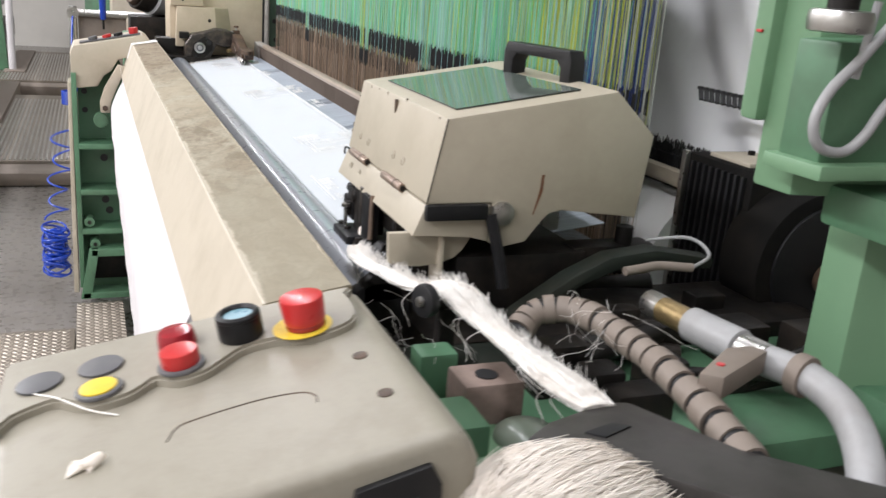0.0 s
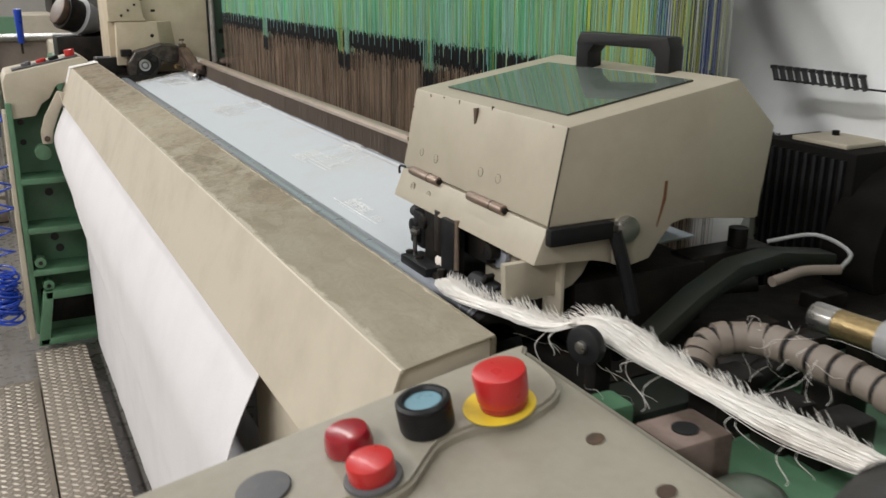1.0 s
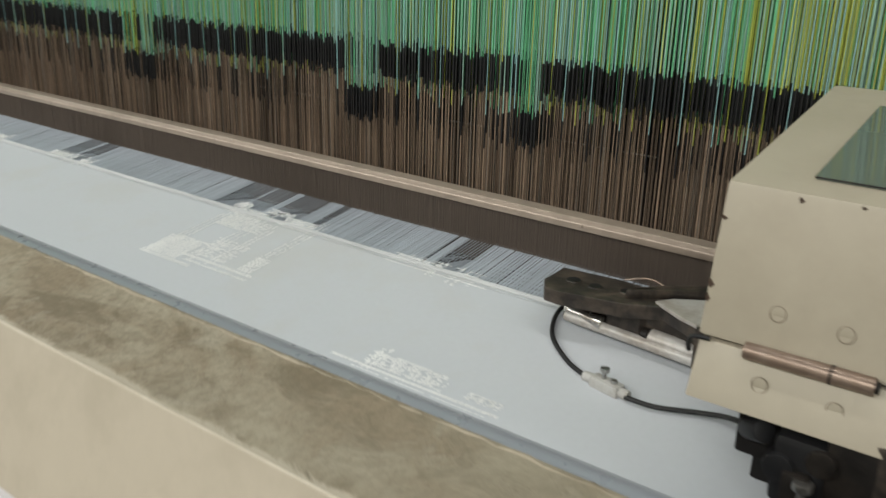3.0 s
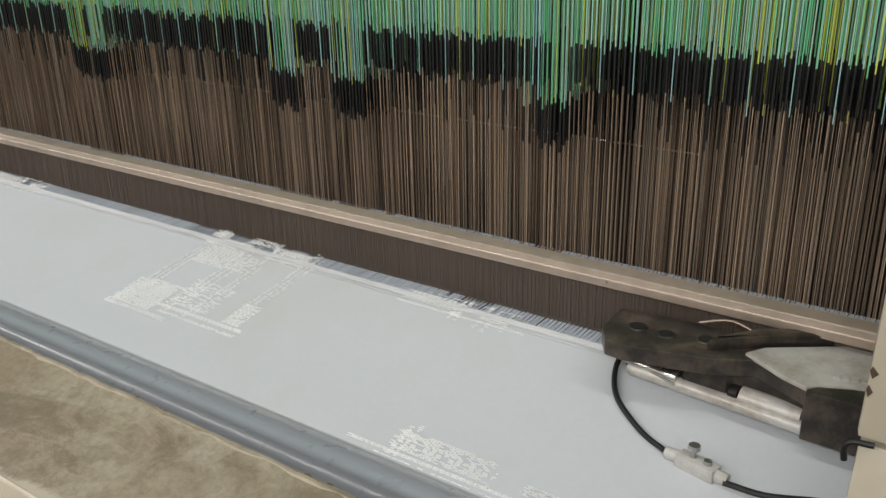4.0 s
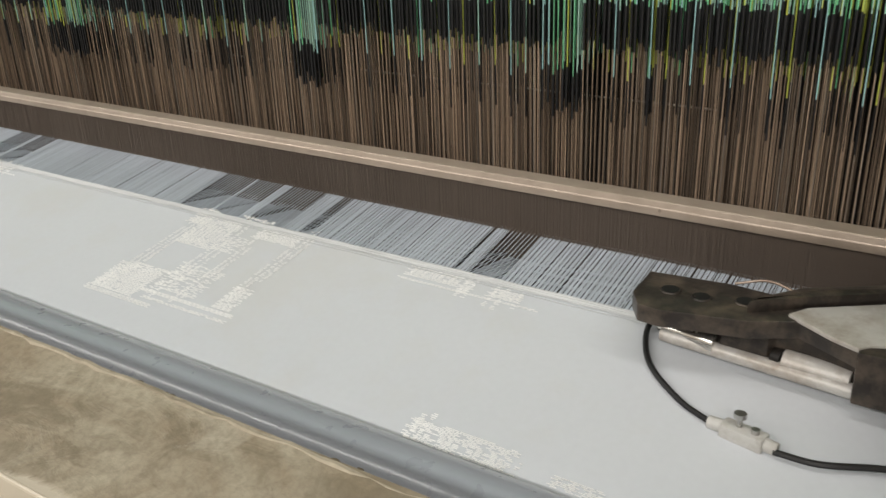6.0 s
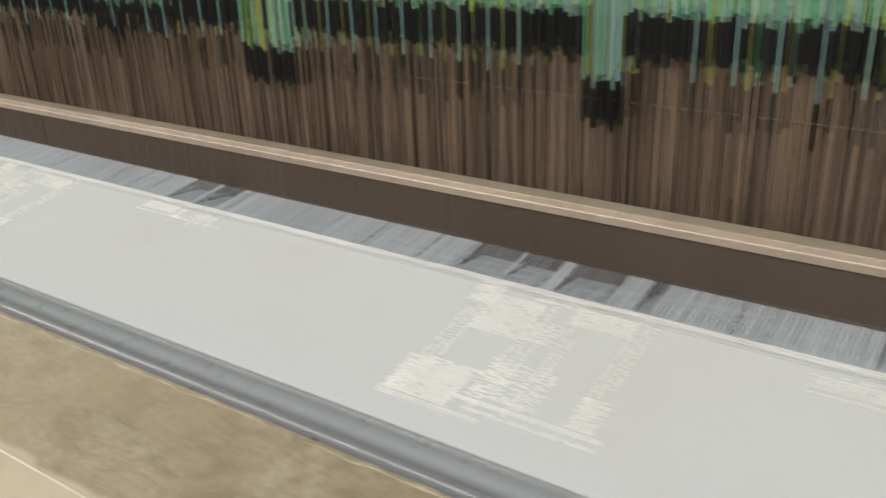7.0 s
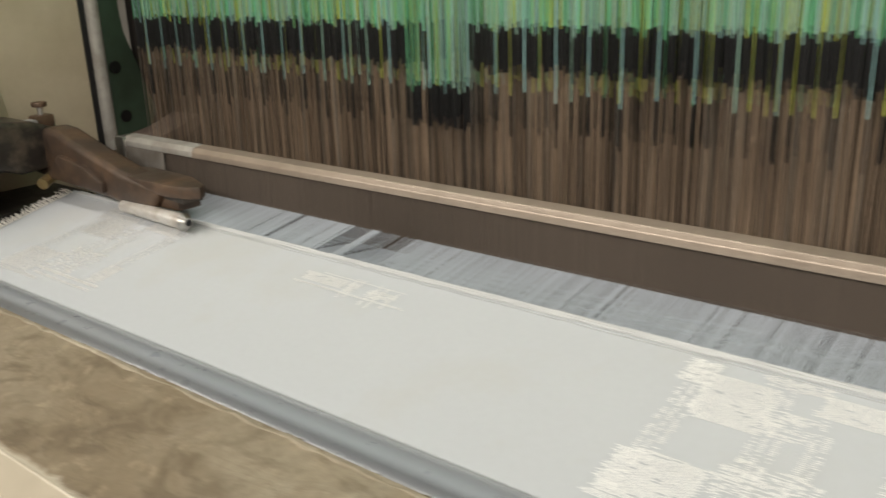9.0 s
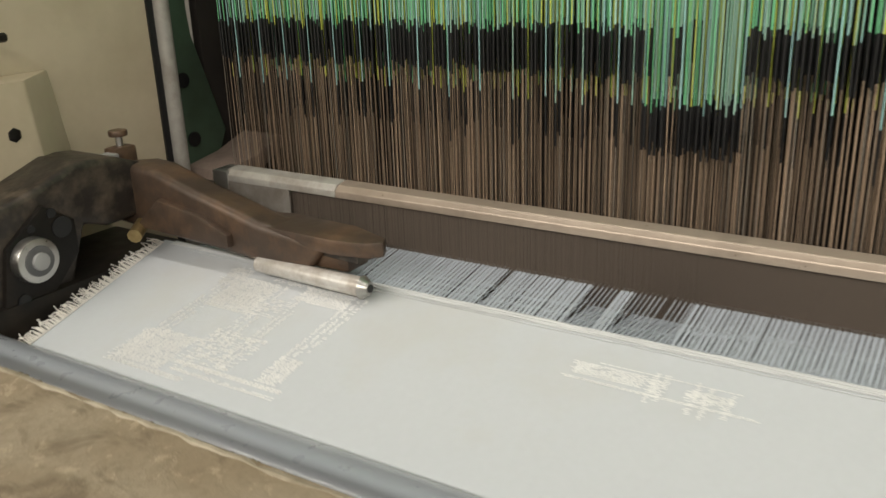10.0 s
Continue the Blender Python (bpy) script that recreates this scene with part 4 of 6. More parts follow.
def cutter_mechanism():
    ob = thing("selvedge_mechanism", (0.42, 1.15, 1.1), "black oily selvedge cutting mechanism under the housing", "mechanism")
    part("mount_plate", block(0.37, 0.50, 1.10, 1.30, 1.165, 1.212, 0.004), OILY, ob)
    part("mount_plate", block(0.42, 0.62, 0.98, 1.30, 1.09, 1.17, 0.006), OILY, ob)
    part("bracket", block(0.350, 0.385, 1.185, 1.235, 1.14, 1.21, 0.004), OILY, ob)
    part("bracket", block(0.345, 0.362, 1.140, 1.176, 1.122, 1.212, 0.003), BLACK, ob, "black upright bracket")
    part("connector", block(0.348, 0.378, 1.232, 1.268, 1.150, 1.202, 0.006), BLACK, ob)
    part("connector", block(0.340, 0.352, 1.240, 1.258, 1.158, 1.180, 0.003), OILY, ob)
    part("connector", rod((0.344, 1.262, 1.178), (0.36, 1.262, 1.178), 0.011, n=18, bevel=0.002), BLACK, ob)
    part("connector", rod((0.346, 1.236, 1.190), (0.36, 1.236, 1.190), 0.010, n=18, bevel=0.002), OILY, ob)
    part("plug", rod((0.356, 1.276, 1.196), (0.372, 1.292, 1.186), 0.0085, n=16, bevel=0.002), BLACK, ob, "black rubber plug")
    part("pin", rod((0.350, 1.140, 1.215), (0.348, 1.137, 1.150), 0.0034, n=10), HINGE, ob, "thin brown steel pin")
    part("side_plate", block(0.392, 0.398, 0.97, 1.14, 1.13, 1.205, 0.002), BEIGE, ob, "pale side plate")
    part("knob", rod((0.384, 1.098, 1.182), (0.393, 1.098, 1.182), 0.022, n=28, bevel=0.002), BLUE_TUBE, ob, "blue-grey clamping knob")
    part("knob_hub", rod((0.370, 1.098, 1.182), (0.385, 1.098, 1.182), 0.0105, n=20, bevel=0.002), OILY, ob)
    part("knob_socket", rod((0.3690, 1.098, 1.182), (0.3702, 1.098, 1.182), 0.005, n=6), SLEEVE, ob)
    part("guide_roller", rod((0.366, 1.198, 1.214), (0.366, 1.198, 1.158), 0.017, n=24, bevel=0.002), IRON, ob, "greasy dark guide roller")
    part("tube_end", rod((0.352, 1.095, 1.150), (0.350, 1.030, 1.150), 0.0125, n=18, bevel=0.003), BLACK, ob, "black rubber tube end")
    part("clip", slab([(1.062, 1.156), (1.052, 1.172), (1.046, 1.170), (1.050, 1.164), (1.056, 1.156)], "x", 0.340, 0.352, 0.001), OILY, ob)
    part("foot", block(0.335, 0.47, 1.07, 1.27, 1.118, 1.136, 0.004), OILY, ob)
    part("foot", block(0.325, 0.36, 1.18, 1.26, 1.122, 1.142, 0.004), BLACK, ob)
    for by in (1.255, 1.225, 1.16, 1.12, 1.09):
        bolt((0.338, by, 1.134), (0.338, by, 1.146), 0.006, ob, OILY)
    part("thumb_screw", rod((0.340, 1.243, 1.14), (0.340, 1.243, 1.175), 0.003, n=10), STEEL, ob)
    part("thumb_screw", rod((0.340, 1.243, 1.172), (0.340, 1.243, 1.178), 0.007, n=12, bevel=0.001), STEEL, ob)
    part("thumb_screw", rod((0.345, 1.035, 1.13), (0.345, 1.035, 1.155), 0.003, n=10), OILY, ob)
    part("thumb_screw", rod((0.345, 1.035, 1.153), (0.345, 1.035, 1.158), 0.007, n=12, bevel=0.001), OILY, ob)
    bm = bmesh.new()
    bmesh.ops.create_icosphere(bm, subdivisions=4, radius=0.012, matrix=Matrix.Translation((0.356, 1.192, 1.146)) @ Matrix.Diagonal((0.7, 1.1, 0.9, 1)))
    for v in bm.verts:
        v.co += Vector((0.4, 0.3, 1.0)) * 0.006 * noise.noise(v.co * 260)
    part("lint", bm, YARN_CREAM, ob, "white lint caught in the mechanism")
    part("arm", slab([(0.30, 1.13), (0.34, 1.16), (0.42, 1.165), (0.52, 1.14), (0.52, 1.11), (0.30, 1.10)], "y", 1.005, 1.025, 0.004), OILY, ob)


cutter_mechanism()


VALVE = mat("grey_white_plastic", (0.50, 0.49, 0.465), 0.45, var=0.1, scale=80, stain=(0.3, 0.27, 0.23), amount=0.6, stain_scale=60)
PALE_METAL = mat("rubbed_pale_metal", (0.58, 0.56, 0.53), 0.42, 0.25, var=0.2, scale=60, stain=(0.26, 0.2, 0.15), amount=0.8, stain_scale=38, spread=0.16)


def right_temple():
    """A cloth temple: a dark cast arm with holes, a rubbed bare web, over a pale roller."""
    t = thing("temple", (0.54, 1.45, 1.14), "dark cast-iron cloth temple with bored holes and a rubbed bare web", "temple")
    plate = [(0.510, 1.545), (0.528, 1.556), (0.571, 1.558), (0.578, 1.493), (0.573, 1.440), (0.616, 1.374), (0.632, 1.332), (0.532, 1.332), (0.516, 1.388), (0.540, 1.432), (0.522, 1.464), (0.508, 1.528)]
    part("arm_plate", slab(plate, "z", 1.171, 1.186, 0.0016), IRON, t)
    body = [(0.585, 1.548), (0.556, 1.541), (0.545, 1.492), (0.536, 1.487), (0.534, 1.452), (0.540, 1.447), (0.541, 1.430), (0.532, 1.393), (0.530, 1.345), (0.60, 1.345), (0.60, 1.51)]
    part("roller_seat", slab(body, "z", 1.149, 1.172, 0.0015), IRON, t)
    ridge = [(0.533, 1.470), (0.542, 1.468), (0.575, 1.443), (0.623, 1.372), (0.636, 1.332), (0.618, 1.332), (0.607, 1.368), (0.562, 1.434)]
    part("ridge", slab(ridge, "z", 1.183, 1.196, 0.004), IRON, t, "dark raised rib")
    web = [(0.543, 1.442), (0.560, 1.431), (0.602, 1.370), (0.610, 1.336), (0.537, 1.336), (0.531, 1.361), (0.521, 1.383), (0.514, 1.389), (0.522, 1.408), (0.536, 1.430)]
    part("web", slab(web, "z", 1.1845, 1.1885, 0.0015), PALE_METAL, t, "bare rubbed pale metal web")
    for k in range(4):
        part("cast_mark", block(0.538 + 0.001 * k, 0.545 + 0.001 * k, 1.372 - 0.0065 * k, 1.3765 - 0.0065 * k, 1.1883, 1.1893, 0.0004), PALE_METAL, t, "worn raised casting mark")
    part("clamp_block", block(0.511, 0.55, 1.334, 1.389, 1.146, 1.187, 0.002), IRON, t, "rusty clamp block")
    for hx, hy, r in ((0.544, 1.531, 0.0068), (0.543, 1.506, 0.0064), (0.551, 1.475, 0.0066)):
        part("hole", rod((hx, hy, 1.1852), (hx, hy, 1.1872), r, n=18), SLEEVE, t, "dark bored hole")
        part("hole_rim", pipe([(hx + r * 1.1 * math.cos(a), hy + r * 1.1 * math.sin(a), 1.1863) for a in span(0, 2 * math.pi, 16)], 0.0008, 6, steps=1), IRON, t)
    part("roller", rod((0.541, 1.535, 1.148), (0.521, 1.340, 1.147), 0.0060, 0.0058, n=20, bevel=0.002), PALE_METAL, t, "pale dulled temple roller")
    part("roller_tip", rod((0.546, 1.538, 1.152), (0.538, 1.490, 1.152), 0.005, 0.0088, n=20, bevel=0.001), CHROME, t, "bright worn roller tip")
    part("roller_sleeve", rod((0.5375, 1.440, 1.152), (0.534, 1.392, 1.151), 0.0092, n=20, bevel=0.001), PALE_METAL, t, "pale roller sleeve")
    part("roller_stop", rod((0.539, 1.448, 1.153), (0.5378, 1.441, 1.153), 0.0075, n=16), OILY, t)
    part("wire_spring", pipe([(0.575, 1.490, 1.188), (0.581, 1.466, 1.193), (0.576, 1.442, 1.190)], 0.0011, 8), HINGE, t, "thin wire spring")


right_temple()


def air_hose():
    ob = thing("air_hose", (0.46, 1.44, 1.12), "thin black air hose with a white valve lying on the cloth", "hose")
    part("hose", pipe([(0.560, 1.535, 1.160), (0.558, 1.550, 1.146), (0.534, 1.545, 1.140), (0.507, 1.529, 1.135), (0.481, 1.497, 1.130), (0.468, 1.470, 1.128)], 0.0024, 8), BLACK, ob)
    part("hose", pipe([(0.4555, 1.424, 1.128), (0.456, 1.395, 1.1285), (0.468, 1.362, 1.130), (0.470, 1.335, 1.134), (0.44, 1.300, 1.15), (0.39, 1.285, 1.185)], 0.0024, 8), BLACK, ob)
    turn = pose(0, 0, 0, 0, 0, -12)
    v = part("valve", block(0.4565, 0.4695, 1.430, 1.462, 1.1235, 1.1345, 0.002, turn=turn), VALVE, ob, "white plastic valve")
    part("collar", rod((0.4685, 1.472, 1.128), (0.4665, 1.460, 1.129), 0.005, n=14, bevel=0.001), VALVE, v)
    part("collar", rod((0.4600, 1.433, 1.129), (0.4588, 1.422, 1.128), 0.005, n=14, bevel=0.001), VALVE, v)
    part("valve_screw", rod((0.464, 1.450, 1.132), (0.465, 1.450, 1.143), 0.0022, n=10), STEEL, v)
    part("valve_screw", rod((0.465, 1.450, 1.141), (0.4652, 1.450, 1.1445), 0.0045, n=12), STEEL, v)
    part("valve_screw", rod((0.461, 1.438, 1.132), (0.461, 1.438, 1.138), 0.003, n=10), STEEL, v)


air_hose()
tie = thing("cable_tie", (0.366, 1.34, 1.22), "black cable tie hanging from the housing corner", "cable tie")
part("tie_band", pipe([(0.364, 1.325, 1.2478), (0.362, 1.336, 1.2475), (0.361, 1.339, 1.243), (0.361, 1.338, 1.236)], 0.0018, 8), BLACK, tie)


def control_panel():
    """Near control cover: a sloping lid with a raised button plate and rounded edges."""
    ob = thing("control_panel", (0.08, 0.62, 1.0), "beige cast control cover with push buttons, smudged with dirt", "control panel")

    def lid_z(x):
        return 1.166 + 0.2 * x
    prof = [(-0.112, 1.02), (-0.117, 1.112), (-0.104, 1.1452), (0.212, 1.2084), (0.228, 1.202), (0.237, 1.182), (0.237, 1.122), (0.10, 1.02)]
    part("cover", slab(prof, "y", 0.478, 0.785, 0.012, segments=3), BEIGE_PANEL, ob)
    part("skirt", slab([(-0.122, 0.86), (-0.126, 1.06), (0.18, 1.10), (0.10, 0.86)], "y", 0.512, 0.785, 0.004), BEIGE_PANEL, ob)
    # raised button plate with a scalloped edge
    edge = [(-0.104, 0.782), (0.190, 0.770), (0.206, 0.753), (0.202, 0.70), (0.185, 0.681), (0.155, 0.678), (0.126, 0.690), (0.098, 0.690), (0.078, 0.676), (0.06, 0.662), (0.038, 0.660), (0.020, 0.674), (0.012, 0.668), (-0.004, 0.657), (-0.03, 0.656), (-0.046, 0.668), (-0.062, 0.682), (-0.092, 0.672), (-0.106, 0.655)]
    pts = smooth_path([(x, y, 0) for x, y in edge + edge[:1]], 3)[:-1]
    bm = bmesh.new()
    lo = [bm.verts.new((p.x, p.y, lid_z(p.x) - 0.002)) for p in pts]
    hi = [bm.verts.new((p.x, p.y, lid_z(p.x) + 0.009)) for p in pts]
    bm.faces.new(hi)
    for i in range(len(pts)):
        bm.faces.new((lo[i], lo[(i + 1) % len(pts)], hi[(i + 1) % len(pts)], hi[i]))
    bmesh.ops.recalc_face_normals(bm, faces=bm.faces)
    bmesh.ops.bevel(bm, geom=[e for e in bm.edges if e.calc_face_angle(0) > 0.8], offset=0.003, segments=2, affect="EDGES")
    part("button_plate", bm, BEIGE_PANEL, ob)
    nrm = Vector((-0.196, 0, 0.98))

    def disc(name, x, y, a, b, r, material, label="", parent=None, r2=None, bevel=0.002):
        p = Vector((x - 0.006, y - 0.0165, lid_z(x - 0.006) + 0.009))
        return part(name, rod(p + nrm * a, p + nrm * b, r, r2, n=36, bevel=bevel), material, parent or ob, label)
    e = disc("emergency_button", 0.157, 0.717, 0.000, 0.0008, 0.0275, YELLOW, "red mushroom stop button on a yellow disc", bevel=0)
    disc("button_cap", 0.160, 0.715, 0.005, 0.031, 0.0192, RED, "red mushroom cap", e, 0.0205, bevel=0.004)
    disc("button_neck", 0.160, 0.715, 0.0008, 0.008, 0.0185, RED_DARK, "", e)
    s = disc("selector", 0.104, 0.729, 0.0, 0.021, 0.0205, BLACK, "black ring selector with a blue-grey lens", bevel=0.003)
    disc("lens", 0.104, 0.729, 0.0205, 0.0215, 0.0150, BLUE_LENS, "", s, bevel=0)
    c = Vector((0.098, 0.7125, lid_z(0.098) + 0.009)) + nrm * 0.0215
    side = Vector((0.98, 0, 0.196))
    circle = [c + 0.0172 * (math.cos(a) * side + math.sin(a) * Vector((0, 1, 0))) for a in span(0, 2 * math.pi, 28)]
    part("ring", pipe(circle, 0.0036, 8, steps=1), BLACK, s)
    disc("push_button", 0.049, 0.744, 0.0, 0.016, 0.0185, RED_DARK, "dark red domed push button", None, 0.016, bevel=0.004)
    b = disc("push_button", 0.048, 0.698, 0.0, 0.004, 0.0205, GREY_BUTTON, "bright red push button in a black ring")
    disc("button_cap", 0.048, 0.698, 0.003, 0.017, 0.0165, RED, "", b, bevel=0.002)
    b = disc("push_button", -0.019, 0.692, 0.0, 0.004, 0.0195, GREY_BUTTON, "flat yellow push button in a grey ring")
    disc("button_cap", -0.019, 0.692, 0.003, 0.0055, 0.0155, YELLOW, "", b, bevel=0.001)
    disc("blank_plug", -0.017, 0.738, 0.0, 0.003, 0.0195, GREY_BUTTON, "dark grey blanking plug")
    disc("blank_plug", -0.067, 0.735, 0.0, 0.003, 0.0195, GREY_BUTTON, "dark grey blanking plug")
    for x, y in ((0.186, 0.630), (0.186, 0.557)):
        p = Vector((x, y, lid_z(x)))
        part("screw_hole", rod(p - nrm * 0.004, p + nrm * 0.0012, 0.0065, n=20), CAST, ob, "rusty sunken screw")
    part("scratch", pipe([(0.021, 0.577, lid_z(0.021)), (0.028, 0.592, lid_z(0.028)), (0.042, 0.599, lid_z(0.042)), (0.092, 0.602, lid_z(0.092)), (0.125, 0.596, lid_z(0.125)), (0.136, 0.585, lid_z(0.136)), (0.135, 0.573, lid_z(0.135))], 0.0008, 6), CAST, ob, "thin scratched line")
    # window in the near side: a flat dark sheet stands for the shade inside
    part("side_opening_shade", slab([(0.125, 1.02), (0.140, 1.172), (0.196, 1.186), (0.205, 1.17), (0.212, 1.02)], "y", 0.472, 0.480, 0.002), SLEEVE, ob, "flat dark sheet for the shaded opening in the side")
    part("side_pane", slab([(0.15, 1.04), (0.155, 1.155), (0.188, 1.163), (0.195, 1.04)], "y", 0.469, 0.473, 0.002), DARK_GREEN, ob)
    bm = bmesh.new()
    bmesh.ops.create_icosphere(bm, subdivisions=3, radius=0.009, matrix=Matrix.Translation((-0.037, 0.572, lid_z(-0.037) + 0.004)) @ Matrix.Diagonal((1.1, 0.75, 0.5, 1)))
    for v in bm.verts:
        v.co += Vector((0.009, 0.007, 0.004)) * noise.noise(v.co * 190)
    solo("lint_scrap", bm, YARN_CREAM, "small white scrap of lint", "lint")
    solo("loose_thread", pipe([(-0.090, 0.728, lid_z(-0.09) + 0.0105), (-0.078, 0.702, lid_z(-0.078) + 0.0105), (-0.058, 0.680, lid_z(-0.058) + 0.0105), (-0.034, 0.653, lid_z(-0.034) + 0.006), (-0.012, 0.640, lid_z(-0.012) + 0.001)], 0.0008, 6), YARN, "loose white thread lying on the panel", "thread")
    p3 = thing("beam_bracket", (0.12, 1.05, 0.9), "beige plate under the end of the beam cover", "bracket")
    part("plate", block(0.122, 0.128, 0.89, 1.30, 0.78, 1.036, 0.002), BEIGE, p3)
    p2 = thing("panel_bracket", (0.2, 0.86, 1.1), "beige bracket between cover and control panel", "bracket")
    part("bracket", slab([(0.12, 1.06), (0.15, 1.15), (0.235, 1.165), (0.235, 1.06)], "y", 0.80, 0.858, 0.004), BEIGE, p2)


control_panel()


# ---- right end: cut selvedge tail and machinery ----
def selvedge_tail():
    rnd = random.Random(31)
    path = smooth_path([(0.325, 1.13, 1.142), (0.312, 1.05, 1.150), (0.322, 0.97, 1.158), (0.340, 0.905, 1.160), (0.362, 0.860, 1.176), (0.370, 0.77, 1.166), (0.380, 0.66, 1.162), (0.388, 0.56, 1.165)], 8)
    runs = []
    n = len(path)
    for k in range(420):
        o = Vector((rnd.uniform(-1, 1), 0, rnd.uniform(-1, 1)))
        tw = rnd.uniform(-2, 2)
        pts = []
        for i, c in enumerate(path):
            w = 0.0095 + 0.003 * math.sin(i * 0.4) + (0.0045 if i > n * 0.5 else 0)
            a = tw * i / n
            x = o.x * math.cos(a) - o.z * math.sin(a)
            z = o.x * math.sin(a) + o.z * math.cos(a)
            pts.append(c + Vector((x * w * 1.2, 0, z * w * 0.32)) + Vector((rnd.uniform(-1, 1), 0, rnd.uniform(-1, 1))) * 0.0005)
        runs.append((pts, 0.0004, 0))
    # frayed ends: tufts along the far edge that lie back along the strip
    for k in range(900):
        i = rnd.randrange(2, n - 1)
        tuft = 0.5 + 0.5 * math.sin(i * 1.7)
        c = path[i]
        lead = (path[max(i - 2, 0)] - path[min(i + 2, n - 1)]).normalized()
        d = (lead + Vector((0.22 + rnd.uniform(-0.12, 0.4), 0, 0.16 + rnd.uniform(-0.12, 0.32)))).normalized()
        if rnd.random() < 0.12:
            d = (lead + Vector((-0.5, 0, -0.3))).normalized()
        l = rnd.uniform(0.012, 0.022) + 0.014 * tuft * rnd.random()
        p0 = c + Vector((rnd.uniform(0.0, 0.013), rnd.uniform(-0.008, 0.008), 0.002))
        runs.append(([p0, p0 + d * l * 0.6 + Vector((0.001, 0, 0.002)), p0 + d * l + Vector((0.002, 0, 0.001))], [0.00034, 0.00028, 0.00014], 0))
    for k in range(16):
        i = rnd.randrange(4, n - 4)
        c = path[i]
        dl = Vector((rnd.uniform(-0.02, 0.02), rnd.uniform(-0.05, 0.03), -rnd.uniform(0.02, 0.06)))
        runs.append((smooth_path([c, c + dl * 0.4 + Vector((-0.014, 0.006, 0)), c + dl * 0.8 + Vector((-0.006, -0.004, 0)), c + dl], 5), 0.0005, 0))
    solo_mesh("selvedge_tail", strands("selvedge_tail", runs, [YARN]), "frayed white strip of cut selvedge yarn over a pulley", "yarn waste", "stuff")
    # core ribbon that gives the strip its body
    def f(u, v):
        i = u * (n - 1)
        a = path[int(i)].lerp(path[min(int(i) + 1, n - 1)], i - int(i))
        return a + Vector((0.0125 * (v - 0.5) * 2, 0, 0.002 * math.sin(v * 3.1) - 0.002))
    solo("selvedge_core", sheet_mesh(f, span(0, 1, 60), span(0, 1, 6), 0.003), YARN, "dense middle of the white selvedge strip", "yarn waste")
    # loose tangles below the strip and over the wrapped cables
    runs = []
    for k in range(34):
        if k < 18:
            p = Vector((rnd.uniform(0.26, 0.37), rnd.uniform(0.80, 0.98), rnd.uniform(1.09, 1.15)))
        else:
            p = Vector((rnd.uniform(0.45, 0.52), rnd.uniform(0.66, 0.78), rnd.uniform(1.180, 1.196)))
        pts = [p]
        v = Vector((rnd.uniform(-1, 1), rnd.uniform(-1, 1), rnd.uniform(-0.9, 0.3))) * 0.012
        for s in range(8):
            v = v * 0.8 + Vector((rnd.uniform(-1, 1), rnd.uniform(-1, 1), rnd.uniform(-0.8, 0.6))) * 0.006
            pts.append(pts[-1] + v)
        runs.append((pts, 0.00026, 0))
    solo_mesh("yarn_tangle", strands("yarn_tangle", runs, [YARN]), "loose tangled white yarn ends", "yarn waste", "stuff")
    # heap of cut ends in the foreground
    runs = []
    c0 = Vector((0.303, 0.455, 1.122))
    for k in range(5200):
        a, b = rnd.uniform(0, 2 * math.pi), rnd.uniform(-0.25, 1.0)
        d = Vector((math.cos(a) * math.sqrt(max(0, 1 - b * b)) * 1.15, math.sin(a) * math.sqrt(max(0, 1 - b * b)), b * 0.75))
        r = 0.075 * rnd.uniform(0.86, 1.06)
        p = c0 + d * r
        fl = Vector((0.95, 0.25, 0.08)) + Vector((rnd.uniform(-0.16, 0.16), rnd.uniform(-0.2, 0.2), rnd.uniform(-0.14, 0.14)))
        fl = (fl - d * fl.dot(d) * 0.75).normalized()
        l = rnd.uniform(0.07, 0.14)
        pts = []
        lift = rnd.uniform(0.0, 0.014)
        for s in range(6):
            q = d * r + fl * l * (s / 5 - 0.5) + Vector((0, 0, -0.004 * (s - 2.5) ** 2 / 6))
            k2 = math.sqrt((q.x / 1.15) ** 2 + q.y ** 2 + (q.z / 0.75) ** 2)
            pts.append(c0 + q * (r / k2) + d * lift * (s / 5))
        runs.append((pts, [0.0004] * 5 + [0.0002], 0))
    solo_mesh("yarn_heap", strands("yarn_heap", runs, [YARN_CREAM]), "fluffy heap of cut white yarn ends", "yarn waste", "stuff")
    bm = bmesh.new()
    bmesh.ops.create_icosphere(bm, subdivisions=4, radius=0.069, matrix=Matrix.Translation(c0) @ Matrix.Diagonal((1.15, 1, 0.75, 1)))
    for v in bm.verts:
        v.co += Vector((0, 0, 0.006)) * noise.noise(v.co * 40)
    solo("yarn_ball", bm, YARN_CREAM, "ball of white waste yarn", "yarn waste")


selvedge_tail()


def pulley():
    ob = thing("guide_pulley", (0.35, 0.845, 1.10), "black rubber guide pulley on a stub axle", "pulley")
    part("tyre", rod((0.312, 0.818, 1.175), (0.324, 0.822, 1.175), 0.0195, n=32, bevel=0.004), SLEEVE, ob)
    part("hub", rod((0.308, 0.8166, 1.175), (0.3135, 0.8184, 1.175), 0.006, n=16, bevel=0.001), STEEL, ob)
    part("tyre", rod((0.378, 0.856, 1.152), (0.392, 0.860, 1.152), 0.0205, n=32, bevel=0.004), BLACK, ob)
    part("axle", rod((0.325, 0.84, 1.160), (0.385, 0.858, 1.153), 0.006, n=12), OILY, ob)
    part("stand", block(0.345, 0.365, 0.838, 0.856, 1.09, 1.155, 0.002), OILY, ob)


pulley()


